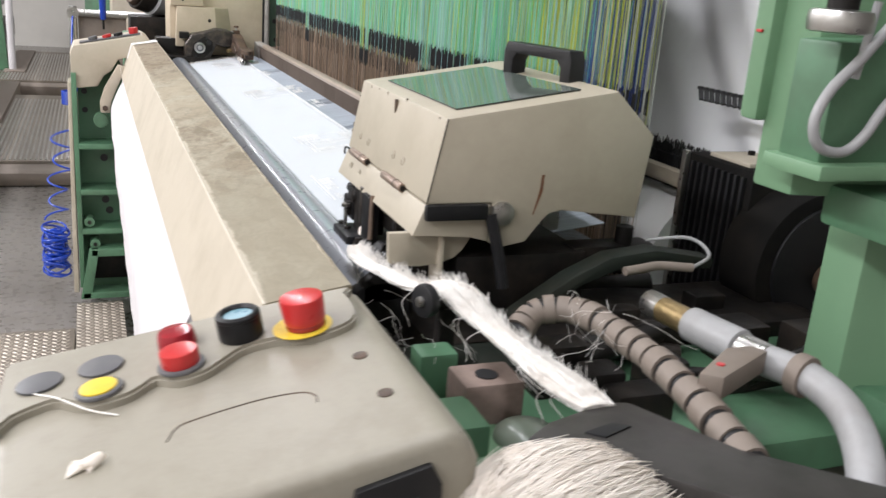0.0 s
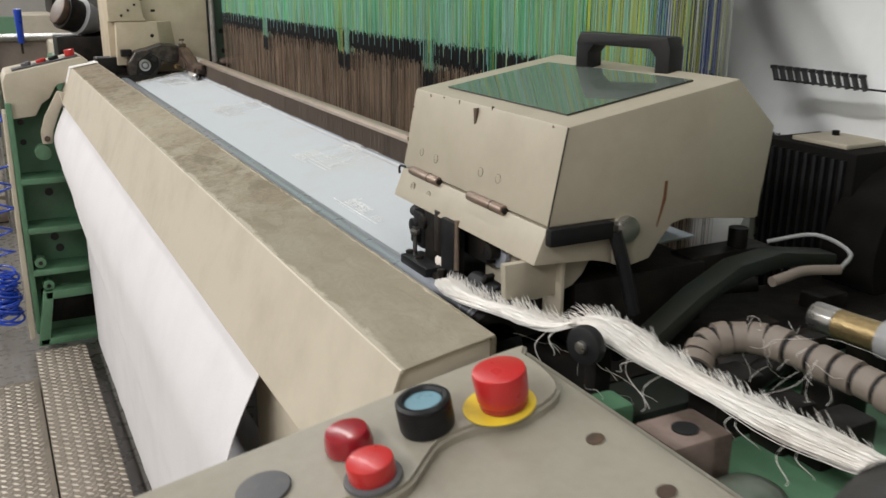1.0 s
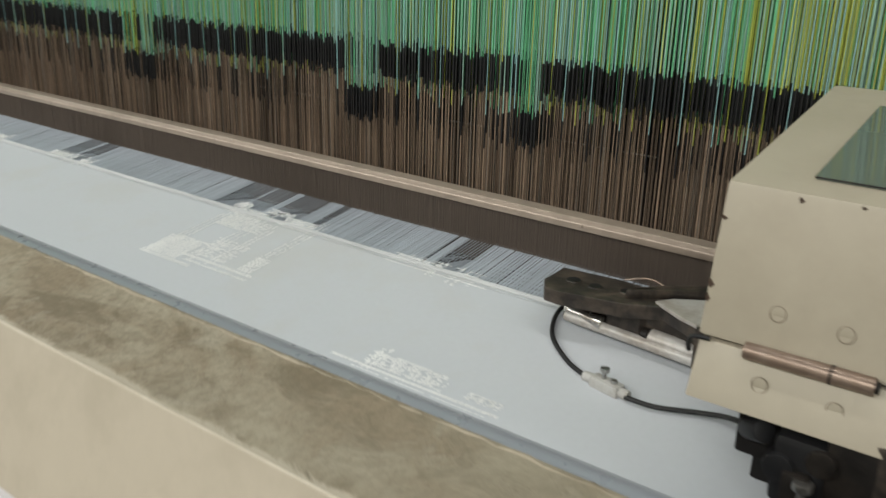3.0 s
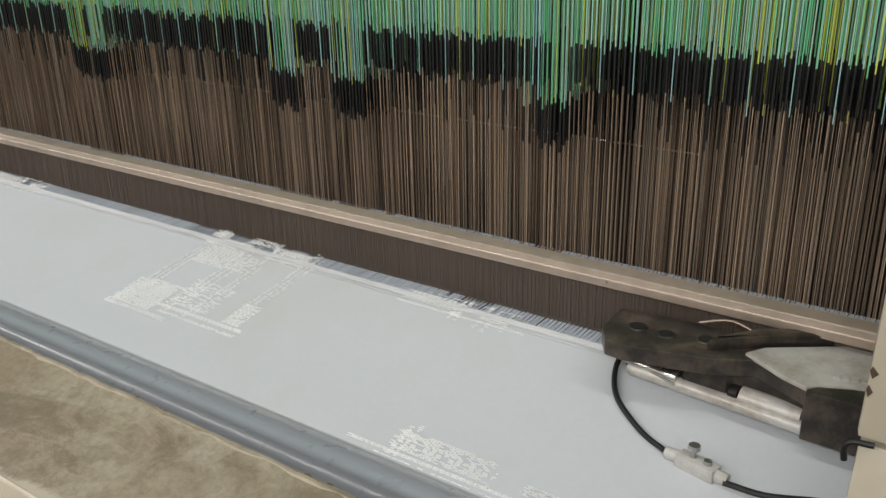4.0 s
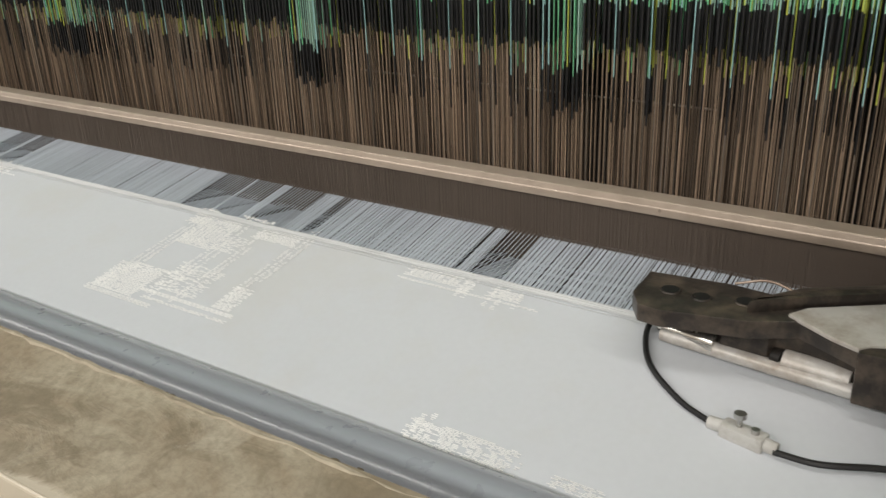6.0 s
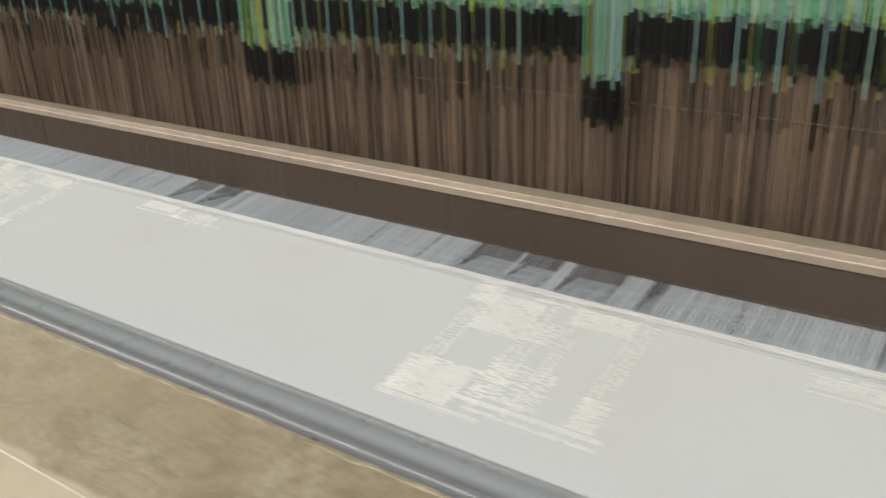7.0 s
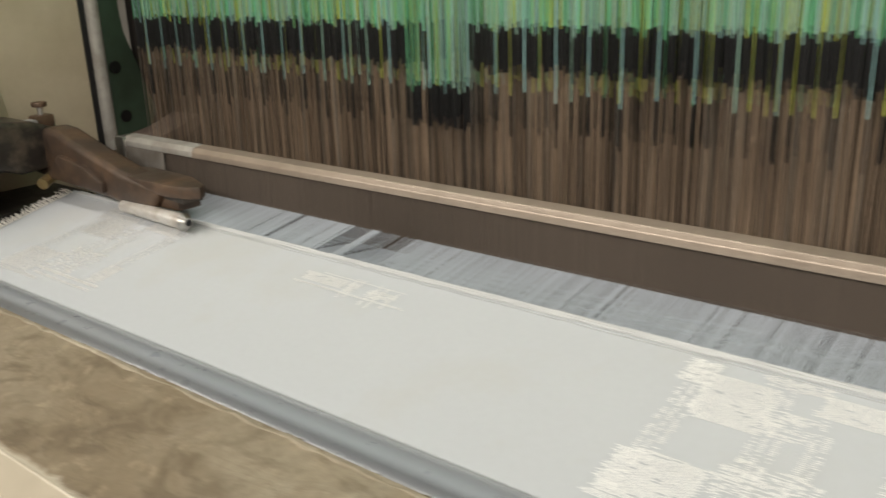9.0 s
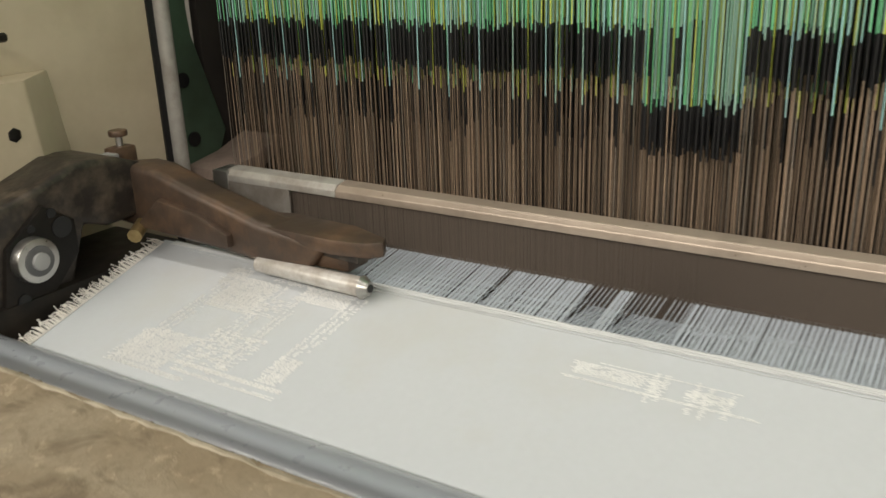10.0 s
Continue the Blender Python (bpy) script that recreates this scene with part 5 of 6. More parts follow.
def right_frame():
    ob = thing("loom_frame_base", (0.45, 0.7, 0.4), "green painted loom side frame, oily and dusty", "machine frame")
    part("side_casting", block(0.27, 0.95, 0.62, 0.90, 0.05, 1.06, 0.012), GREEN, ob)
    part("ledge", block(0.30, 0.52, 0.82, 0.90, 1.05, 1.085, 0.006), DARK_GREEN, ob)
    part("ledge", block(0.318, 0.385, 0.690, 0.744, 1.03, 1.130, 0.004), DUSTY_BROWN, ob, "dusty brown block with a bored hole")
    part("bore", rod((0.350, 0.714, 1.128), (0.350, 0.714, 1.1315), 0.012, n=24), SLEEVE, ob)
    part("ledge", block(0.262, 0.322, 0.632, 0.700, 0.98, 1.118, 0.006), GREEN, ob)
    part("ledge", block(0.300, 0.345, 0.775, 0.812, 1.03, 1.128, 0.005), GREEN, ob)
    bm = bmesh.new()
    bmesh.ops.create_uvsphere(bm, u_segments=32, v_segments=16, radius=0.034, matrix=Matrix.Translation((0.372, 0.655, 1.085)) @ Matrix.Diagonal((1, 1, 0.55, 1)))
    part("oil_cup", bm, OIL_CUP, ob, "clouded pale green oil cup")
    part("ledge", block(0.30, 0.36, 0.62, 0.70, 1.02, 1.085, 0.008), GREEN_LIGHT, ob)
    part("floor_pan", block(0.27, 1.0, 0.38, 0.62, 0.95, 1.02, 0.01), OILY, ob)
    dk = thing("drive_gearing", (0.6, 0.9, 1.0), "dark oily drive arms and castings", "gearing")
    part("bed", block(0.36, 0.98, 0.88, 1.06, 0.98, 1.085, 0.01), OILY, dk)
    arm = [(0.44, 1.06), (0.50, 1.105), (0.57, 1.15), (0.63, 1.177), (0.70, 1.184), (0.80, 1.168), (0.80, 1.150), (0.70, 1.162), (0.64, 1.156), (0.585, 1.136), (0.52, 1.090), (0.475, 1.055)]
    part("swing_arm", slab(arm, "y", 0.93, 0.965, 0.006), DARK_GREEN, dk, "curved green-grey swing arm")
    part("arm_head", block(0.60, 0.74, 0.985, 1.03, 1.13, 1.175, 0.01), OILY, dk)
    part("arm_bolt", rod((0.69, 1.0, 1.17), (0.69, 1.0, 1.20), 0.013, n=12, bevel=0.002), OILY, dk)
    rnd = random.Random(8)
    for k in range(26):
        x, y = rnd.uniform(0.42, 0.96), rnd.uniform(0.70, 1.06)
        z = 1.06 + rnd.uniform(0, 0.035)
        if rnd.random() < 0.5:
            part("gear_lump", block(x - rnd.uniform(0.01, 0.05), x + 0.03, y - 0.02, y + rnd.uniform(0.01, 0.04), 1.02, z + 0.03, 0.006), OILY, dk)
        else:
            part("shaft", rod((x - 0.06, y + rnd.uniform(-0.05, 0.05), z), (x + 0.07, y + rnd.uniform(-0.05, 0.05), z + rnd.uniform(-0.01, 0.03)), rnd.uniform(0.006, 0.018), n=14, bevel=0.002), OILY if rnd.random() < 0.8 else CAST, dk)
    part("black_deck", slab([(0.302, 0.528), (0.332, 0.548), (0.40, 0.570), (0.424, 0.566), (0.47, 0.47), (0.60, 0.34), (0.52, 0.30)], "z", 1.13, 1.165, 0.004), DECK_GREY, dk, "flat dark grey guard plate")
    part("slot", slab([(0.352, 0.522), (0.385, 0.532), (0.398, 0.522), (0.366, 0.510)], "z", 1.1645, 1.1668, 0.001), SLEEVE, dk)


right_frame()


def wrapped_hose():
    ob = thing("wrapped_hose", (0.48, 0.6, 1.1), "cable bundle in dusty beige spiral wrap", "hose")
    pts = [(0.412, 0.775, 1.145), (0.445, 0.790, 1.165), (0.485, 0.762, 1.172), (0.496, 0.69, 1.170), (0.497, 0.62, 1.168), (0.490, 0.53, 1.160), (0.478, 0.44, 1.148), (0.46, 0.34, 1.12)]
    part("cable_core", pipe(pts, 0.0132, 12), SLEEVE, ob, "black cables inside the wrap")
    path = smooth_path(pts, 12)
    n = len(path)
    k = 0
    for i in range(2, n - 4, 4):
        if i > n * 0.80 and k % 2:
            k += 1
            continue
        a, b = path[i], path[min(i + 3, n - 1)]
        part("wrap_turn", pipe([a, (a + b) / 2, b], 0.0162 + 0.001 * math.sin(i), 14, steps=2), HOSE_BEIGE, ob)
        k += 1
    fit = thing("hydraulic_hose", (0.6, 0.65, 1.1), "grey hose with a brass braided fitting", "hose")
    part("fitting", rod((0.60, 0.795, 1.165), (0.600, 0.765, 1.166), 0.016, n=12, bevel=0.002), STEEL, fit)
    part("braid", rod((0.600, 0.765, 1.166), (0.602, 0.715, 1.168), 0.0155, n=20), BRASS, fit, "brass braid sleeve")
    part("sleeve", rod((0.602, 0.715, 1.168), (0.610, 0.640, 1.170), 0.020, n=24, bevel=0.002), HOSE_GREY, fit)
    part("sleeve", rod((0.610, 0.640, 1.170), (0.616, 0.605, 1.170), 0.017, n=24, bevel=0.002), STEEL, fit)
    part("hose", pipe([(0.616, 0.605, 1.170), (0.628, 0.56, 1.170), (0.618, 0.50, 1.165), (0.575, 0.43, 1.15), (0.53, 0.38, 1.11), (0.50, 0.35, 1.05)], 0.017, 14), HOSE_GREY, fit)
    part("clip", rod((0.625, 0.575, 1.170), (0.628, 0.56, 1.170), 0.022, n=20, bevel=0.002), HOSE_BEIGE, fit)
    lv = thing("lever", (0.55, 0.58, 1.15), "pale lever arm with a red dot", "lever")
    part("lever_arm", slab([(0.492, 0.560), (0.560, 0.606), (0.590, 0.606), (0.60, 0.590), (0.57, 0.575), (0.51, 0.545)], "z", 1.165, 1.19, 0.004), HOSE_BEIGE, lv)
    part("dot", rod((0.525, 0.570, 1.189), (0.525, 0.570, 1.1912), 0.004, n=12), RED, lv)
    cb = thing("small_cable", (0.62, 0.85, 1.15), "grey wrapped cable loop", "cable")
    part("cable", pipe([(0.605, 0.862, 1.181), (0.63, 0.863, 1.183), (0.66, 0.865, 1.185), (0.70, 0.85, 1.185)], 0.0062, 10), HOSE_BEIGE, cb)
    part("cable", pipe([(0.70, 0.85, 1.185), (0.74, 0.87, 1.195), (0.75, 0.93, 1.20), (0.70, 0.96, 1.19)], 0.0026, 8), HOSE_GREY, cb)


wrapped_hose()


def green_column():
    ob = thing("green_column", (0.78, 0.68, 0.0), "pale green painted machine column with a motor", "machine frame")
    part("column", slab([(0.655, 0.72), (0.655, 0.66), (1.0, 0.60), (1.0, 0.72)], "z", 1.33, 2.4, 0.006), GREEN_LIGHT, ob)
    part("access_panel", slab([(0.640, 0.742), (0.640, 0.715), (0.700, 0.715), (0.700, 0.742)], "z", 1.40, 2.4, 0.006), GREEN_LIGHT, ob)
    part("stem", slab([(0.78, 0.72), (0.78, 0.66), (1.0, 0.60), (1.0, 0.72)], "z", 0.9, 1.335, 0.006), GREEN_LIGHT, ob)
    part("foot_casting", block(0.80, 1.1, 0.55, 0.75, 0.6, 1.10, 0.01), GREEN, ob)
    part("cross_arm", block(0.70, 0.86, 0.56, 0.66, 1.30, 1.345, 0.008), GREEN, ob)
    part("knob_stem", rod((0.612, 0.595, 1.52), (0.612, 0.595, 1.60), 0.014, n=20), OILY, ob)
    part("knob", rod((0.612, 0.595, 1.500), (0.612, 0.595, 1.521), 0.029, n=28, bevel=0.006), STEEL, ob)
    part("recess", slab([(0.628, 1.375), (0.628, 1.492), (0.80, 1.50), (0.80, 1.375)], "y", 0.604, 0.66, 0.004), GREEN, ob, "deep green recessed panel")
    part("arm_ledge", block(0.618, 0.80, 0.588, 0.67, 1.362, 1.378, 0.004), GREEN_LIGHT, ob)
    part("red_mark", block(0.637, 0.640, 0.725, 0.733, 1.492, 1.495, 0.0005), RED, ob, "small red paint mark")
    cab = thing("grey_cable", (0.76, 0.62, 1.3), "looped grey cable on the column", "cable")
    part("cable", pipe([(0.652, 0.594, 1.53), (0.647, 0.594, 1.49), (0.642, 0.594, 1.46)], 0.004, 10), HOSE_GREY, cab)
    part("cable", pipe([(0.70, 0.600, 1.53), (0.664, 0.592, 1.502), (0.639, 0.590, 1.476), (0.612, 0.590, 1.449), (0.600, 0.590, 1.420), (0.611, 0.590, 1.397), (0.641, 0.590, 1.391), (0.665, 0.590, 1.407), (0.69, 0.592, 1.440), (0.75, 0.60, 1.48)], 0.0052, 10), HOSE_GREY, cab)


green_column()


def dark_cabinet():
    ob = thing("drum_guard", (1.05, 1.1, 0.9), "black ribbed guard box with a round drum", "machine housing")
    part("guard_box", block(0.925, 1.30, 1.02, 1.19, 0.85, 1.272, 0.006), GUARD, ob)
    part("guard_edge", block(0.915, 0.925, 1.18, 1.192, 0.85, 1.275, 0.002), STEEL, ob, "bright front edge")
    for k in range(9):
        part("rib", block(0.918, 0.926, 1.035 + 0.016 * k, 1.041 + 0.016 * k, 0.90, 1.26, 0.001), SLEEVE, ob)
    part("drum", rod((1.02, 1.04, 1.135), (1.02, 0.95, 1.135), 0.12, n=48, bevel=0.006), GUARD, ob, "dark brake drum")
    part("drum_face", rod((1.025, 0.952, 1.135), (1.025, 0.945, 1.135), 0.098, n=48, bevel=0.003), SLEEVE, ob)
    part("hub", rod((1.03, 0.945, 1.12), (1.03, 0.92, 1.12), 0.025, n=20, bevel=0.004), CAST, ob)
    part("cable_tray", block(0.94, 1.25, 1.05, 1.15, 1.272, 1.279, 0.002), BEIGE, ob)
    part("tray_bolt", rod((1.0, 1.12, 1.278), (1.0, 1.12, 1.286), 0.006, n=6), GUARD, ob)


dark_cabinet()


def warp_side():
    """White sheet behind the harness, its drop wires and brush."""
    def f(u, v):
        z = 1.24 + 1.3 * v
        y = 1.75 - 1.30 * u * (1 - 0.62 * v)
        x = 1.03 + 0.28 * v + 0.018 * math.sin((u * 1.3 + v * 0.9) * 15) + 0.008 * math.sin((u * 1.3 + v * 1.1) * 37) - 0.03 * math.exp(-((u * 1.3 + v - 0.95) / 0.035) ** 2) + 0.02 * noise.noise((u * 2, v * 3, 1))
        return Vector((x, y, z))
    solo("yarn_sheet", sheet_mesh(f, span(0, 1, 60), span(0, 1, 40), 0.002), SHEET, "pale translucent sheet draped behind the loom", "sheet", smooth=60)
    ob = thing("drop_wire_comb", (0.94, 1.12, 1.36), "row of twisted black drop wires on a rod", "drop wires")
    for k in range(12):
        y = 1.198 - 0.0145 * k
        part("drop_wire", rod((0.937, y, 1.378), (0.934, y - 0.010, 1.360), 0.0042, n=8), SLEEVE, ob)
        part("wire_eye", rod((0.9365, y, 1.376), (0.9365, y, 1.381), 0.0055, n=10), SLEEVE, ob)
    part("comb_rod", rod((0.94, 1.195, 1.359), (0.94, 0.70, 1.366), 0.0015, n=8), OILY, ob)
    fr = thing("brush_fringe", (1.0, 1.4, 1.2), "black bristle fringe along the warp", "brush")
    rnd = random.Random(3)
    runs = []
    for k in range(900):
        y = rnd.uniform(1.20, 1.75)
        x = 0.985 + rnd.uniform(0, 0.02)
        runs.append(([(x, y, 1.20), (x + rnd.uniform(-0.006, 0.006), y + rnd.uniform(-0.006, 0.006), 1.255 + rnd.uniform(-0.012, 0.012))], 0.0011, 0))
    br = new("bristles", strands("bristles", runs, [TUFT]))
    br.parent, br.location = fr, -fr.location
    tagged(br, kind="stuff")
    part("brush_back", block(0.985, 1.01, 1.195, 1.75, 1.18, 1.24, 0.003), SLEEVE, fr)
    part("beige_rail", block(0.95, 0.975, 1.195, 1.75, 1.195, 1.222, 0.003), BEIGE, fr, "beige rail below the bristles")
    cy = thing("warp_roll", (1.0, 1.4, 1.0), "white yarn wound on the warp roll", "yarn roll")
    part("roll", rod((0.985, 1.195, 1.08), (0.985, 1.465, 1.08), 0.10, n=40), SHEET, cy)


warp_side()


# ---- left end ----
def left_end():
    ob = thing("side_cabinet", (0.52, 4.05, 1.1), "beige sheet-metal side cabinet of the loom", "machine housing")
    part("panel", slab([(0.30, 1.02), (0.30, 1.55), (0.69, 1.75), (0.69, 1.02)], "y", 3.958, 4.2, 0.003), CABINET, ob)
    bm = bmesh.new()
    for x, y, z in ((0.318, 3.905, 1.17), (0.325, 3.905, 1.334), (0.478, 3.905, 1.334), (0.492, 3.905, 1.17), (0.318, 3.957, 1.17), (0.325, 3.957, 1.334), (0.541, 3.957, 1.334), (0.564, 3.957, 1.17)):
        bm.verts.new((x, y, z))
    bmesh.ops.convex_hull(bm, input=bm.verts[:])
    bmesh.ops.dissolve_limit(bm, angle_limit=0.02, verts=bm.verts[:], edges=bm.edges[:])
    part("nose", bevelled(bm, 0.003), CABINET, ob, "angled beige nose cover")
    part("nose_upper", slab([(0.30, 1.336), (0.30, 1.60), (0.43, 1.60), (0.425, 1.42), (0.432, 1.352), (0.445, 1.336)], "y", 3.918, 3.962, 0.005), CABINET, ob)
    for k in range(4):
        part("slot_block", block(0.345 + 0.026 * k, 0.353 + 0.026 * k, 3.913, 3.9185, 1.355 + 0.02 * k, 1.363 + 0.02 * k, 0.001), OILY, ob)
    part("edge_post", rod((0.708, 3.955, 1.05), (0.708, 3.955, 1.75), 0.011, n=16), WORN, ob, "worn round edge post")
    part("edge_gap", block(0.688, 0.698, 3.955, 3.965, 1.05, 1.75, 0), SLEEVE, ob)
    bolt((0.443, 3.916, 1.279), (0.443, 3.906, 1.279), 0.009, ob, OILY)
    bolt((0.457, 3.916, 1.281), (0.457, 3.904, 1.281), 0.008, ob, OILY)
    bolt((0.462, 3.922, 1.376), (0.478, 3.922, 1.376), 0.005, ob, OILY)
    g = thing("green_upright", (0.76, 4.05, 1.0), "green painted upright beside the harness", "machine frame")
    part("upright", slab([(0.722, 1.0), (0.722, 1.9), (0.785, 1.9), (0.768, 1.38), (0.771, 1.345), (0.814, 1.212), (0.80, 1.185), (0.80, 1.0)], "y", 3.975, 4.10, 0.004), GREEN_DULL, g)
    part("oval_hole", rod((0.745, 3.976, 1.29), (0.745, 3.972, 1.29), 0.010, n=16), SLEEVE, g)
    part("oval_hole", rod((0.752, 3.976, 1.21), (0.752, 3.972, 1.21), 0.010, n=16), SLEEVE, g)
    # dark plate added where the gap behind the harness is only shaded
    part("gap_shade_plate", block(0.795, 0.93, 3.985, 4.0, 0.9, 2.04, 0.002), SHADE_BACK, g, "added dark plate in place of the shade in the gap")
    part("bearing", block(0.70, 0.76, 3.88, 3.97, 1.12, 1.165, 0.006), OILY, g)
    part("sill", slab([(0.725, 1.160), (0.73, 1.178), (0.79, 1.187), (0.845, 1.205), (0.85, 1.19), (0.80, 1.165)], "y", 3.90, 3.974, 0.004), DUSTY_BROWN, g, "dust-caked sill of the upright")
    lp = thing("cord_loop", (0.79, 3.85, 1.38), "loose white cord loop hanging in the harness", "cord")
    part("cord", pipe([(0.78, 3.86, 1.45), (0.775, 3.865, 1.40), (0.785, 3.87, 1.375), (0.795, 3.86, 1.385), (0.79, 3.85, 1.42)], 0.0018, 6), CORD_WHITE, lp)


left_end()


def left_temple():
    ob = thing("temple", (0.54, 3.62, 1.14), "brown cast-iron cloth temple with a steel roller", "temple")
    # arm swept down towards the tip, then a flat wedge
    arm = [(3.60, 1.158), (3.58, 1.186), (3.664, 1.196), (3.715, 1.209), (3.754, 1.218), (3.812, 1.235), (3.840, 1.237), (3.90, 1.228), (3.90, 1.170), (3.836, 1.164), (3.756, 1.160), (3.66, 1.154)]
    part("arm_casting", slab(arm, "x", 0.542, 0.582, 0.009, segments=3), CAST, ob)
    part("arm_flange", slab([(3.84, 1.17), (3.80, 1.205), (3.74, 1.196), (3.70, 1.180), (3.70, 1.166)], "x", 0.534, 0.545, 0.003), CAST, ob)
    part("wing", slab([(0.547, 3.535), (0.558, 3.521), (0.570, 3.527), (0.588, 3.575), (0.594, 3.66), (0.580, 3.715), (0.545, 3.68), (0.541, 3.57)], "z", 1.178, 1.194, 0.004), CAST, ob)
    part("wing_web", block(0.552, 0.586, 3.56, 3.68, 1.158, 1.184, 0.004), CAST, ob)
    part("wing_step", slab([(0.548, 3.545), (0.575, 3.54), (0.58, 3.60), (0.552, 3.60)], "z", 1.171, 1.183, 0.002), IRON, ob)
    part("roller", rod((0.540, 3.535, 1.153), (0.545, 3.67, 1.152), 0.0098, 0.0085, n=20, bevel=0.002), PALE_METAL, ob, "bright worn temple roller")
    part("roller_tip", rod((0.5405, 3.527, 1.153), (0.540, 3.535, 1.153), 0.006, 0.0115, n=20), STEEL, ob)
    part("bore", rod((0.5405, 3.5272, 1.153), (0.5405, 3.526, 1.153), 0.004, n=12), SLEEVE, ob)
    body = [(0.352, 1.12), (0.350, 1.185), (0.380, 1.228), (0.43, 1.238), (0.478, 1.254), (0.530, 1.248), (0.575, 1.230), (0.57, 1.18), (0.506, 1.178), (0.478, 1.188), (0.45, 1.12), (0.385, 1.10)]
    part("bearing_face", slab([(0.372, 1.13), (0.385, 1.19), (0.43, 1.222), (0.462, 1.20), (0.462, 1.165), (0.42, 1.125), (0.385, 1.115)], "y", 3.838, 3.85, 0.002), OILY, ob, "black oily bearing face")
    part("bearing_block", slab(body, "y", 3.844, 3.93, 0.008, segments=3), IRON, ob, "dark cast bearing block")
    r = part("ring", rod((0.408, 3.846, 1.174), (0.408, 3.825, 1.174), 0.0225, n=32, bevel=0.003), STEEL, ob, "grey steel ring")
    part("ring_core", rod((0.408, 3.826, 1.174), (0.408, 3.8235, 1.174), 0.0155, n=24, bevel=0.001), GREY_BUTTON, r, "dark hollow centre")
    part("ring_pin", rod((0.408, 3.826, 1.174), (0.408, 3.820, 1.174), 0.009, n=20, bevel=0.002), HOSE_GREY, r)
    for x, z, rr in ((0.446, 1.196, 0.011), (0.413, 1.203, 0.004), (0.437, 1.213, 0.005), (0.392, 1.135, 0.007)):
        part("bore", rod((x, 3.839, z), (x, 3.8365, z), rr, n=16), SLEEVE, ob)
    part("lever", block(0.33, 0.37, 3.87, 3.90, 1.205, 1.232, 0.004), OILY, ob)
    part("screw", rod((0.565, 3.885, 1.235), (0.565, 3.885, 1.262), 0.004, n=10), STEEL, ob)
    part("screw_head", rod((0.565, 3.885, 1.260), (0.565, 3.885, 1.267), 0.0105, n=16, bevel=0.002), CAST, ob, "rusty screw head")
    part("lug", block(0.55, 0.58, 3.875, 3.895, 1.225, 1.249, 0.004), CAST, ob)
    part("lug", block(0.53, 0.552, 3.87, 3.89, 1.237, 1.245, 0.003), HOSE_GREY, ob)
    part("orange_stop", rod((0.545, 3.84, 1.17), (0.52, 3.825, 1.165), 0.008, n=10), BRASS, ob)
    dk = thing("edge_mechanism", (0.42, 3.9, 1.0), "black oily mechanism beside the cloth edge", "mechanism")
    part("plate", block(0.27, 0.60, 3.835, 4.0, 0.95, 1.135, 0.006), OILY, dk)
    part("plate", block(0.24, 0.36, 3.93, 4.02, 1.09, 1.20, 0.008), OILY, dk)


left_temple()


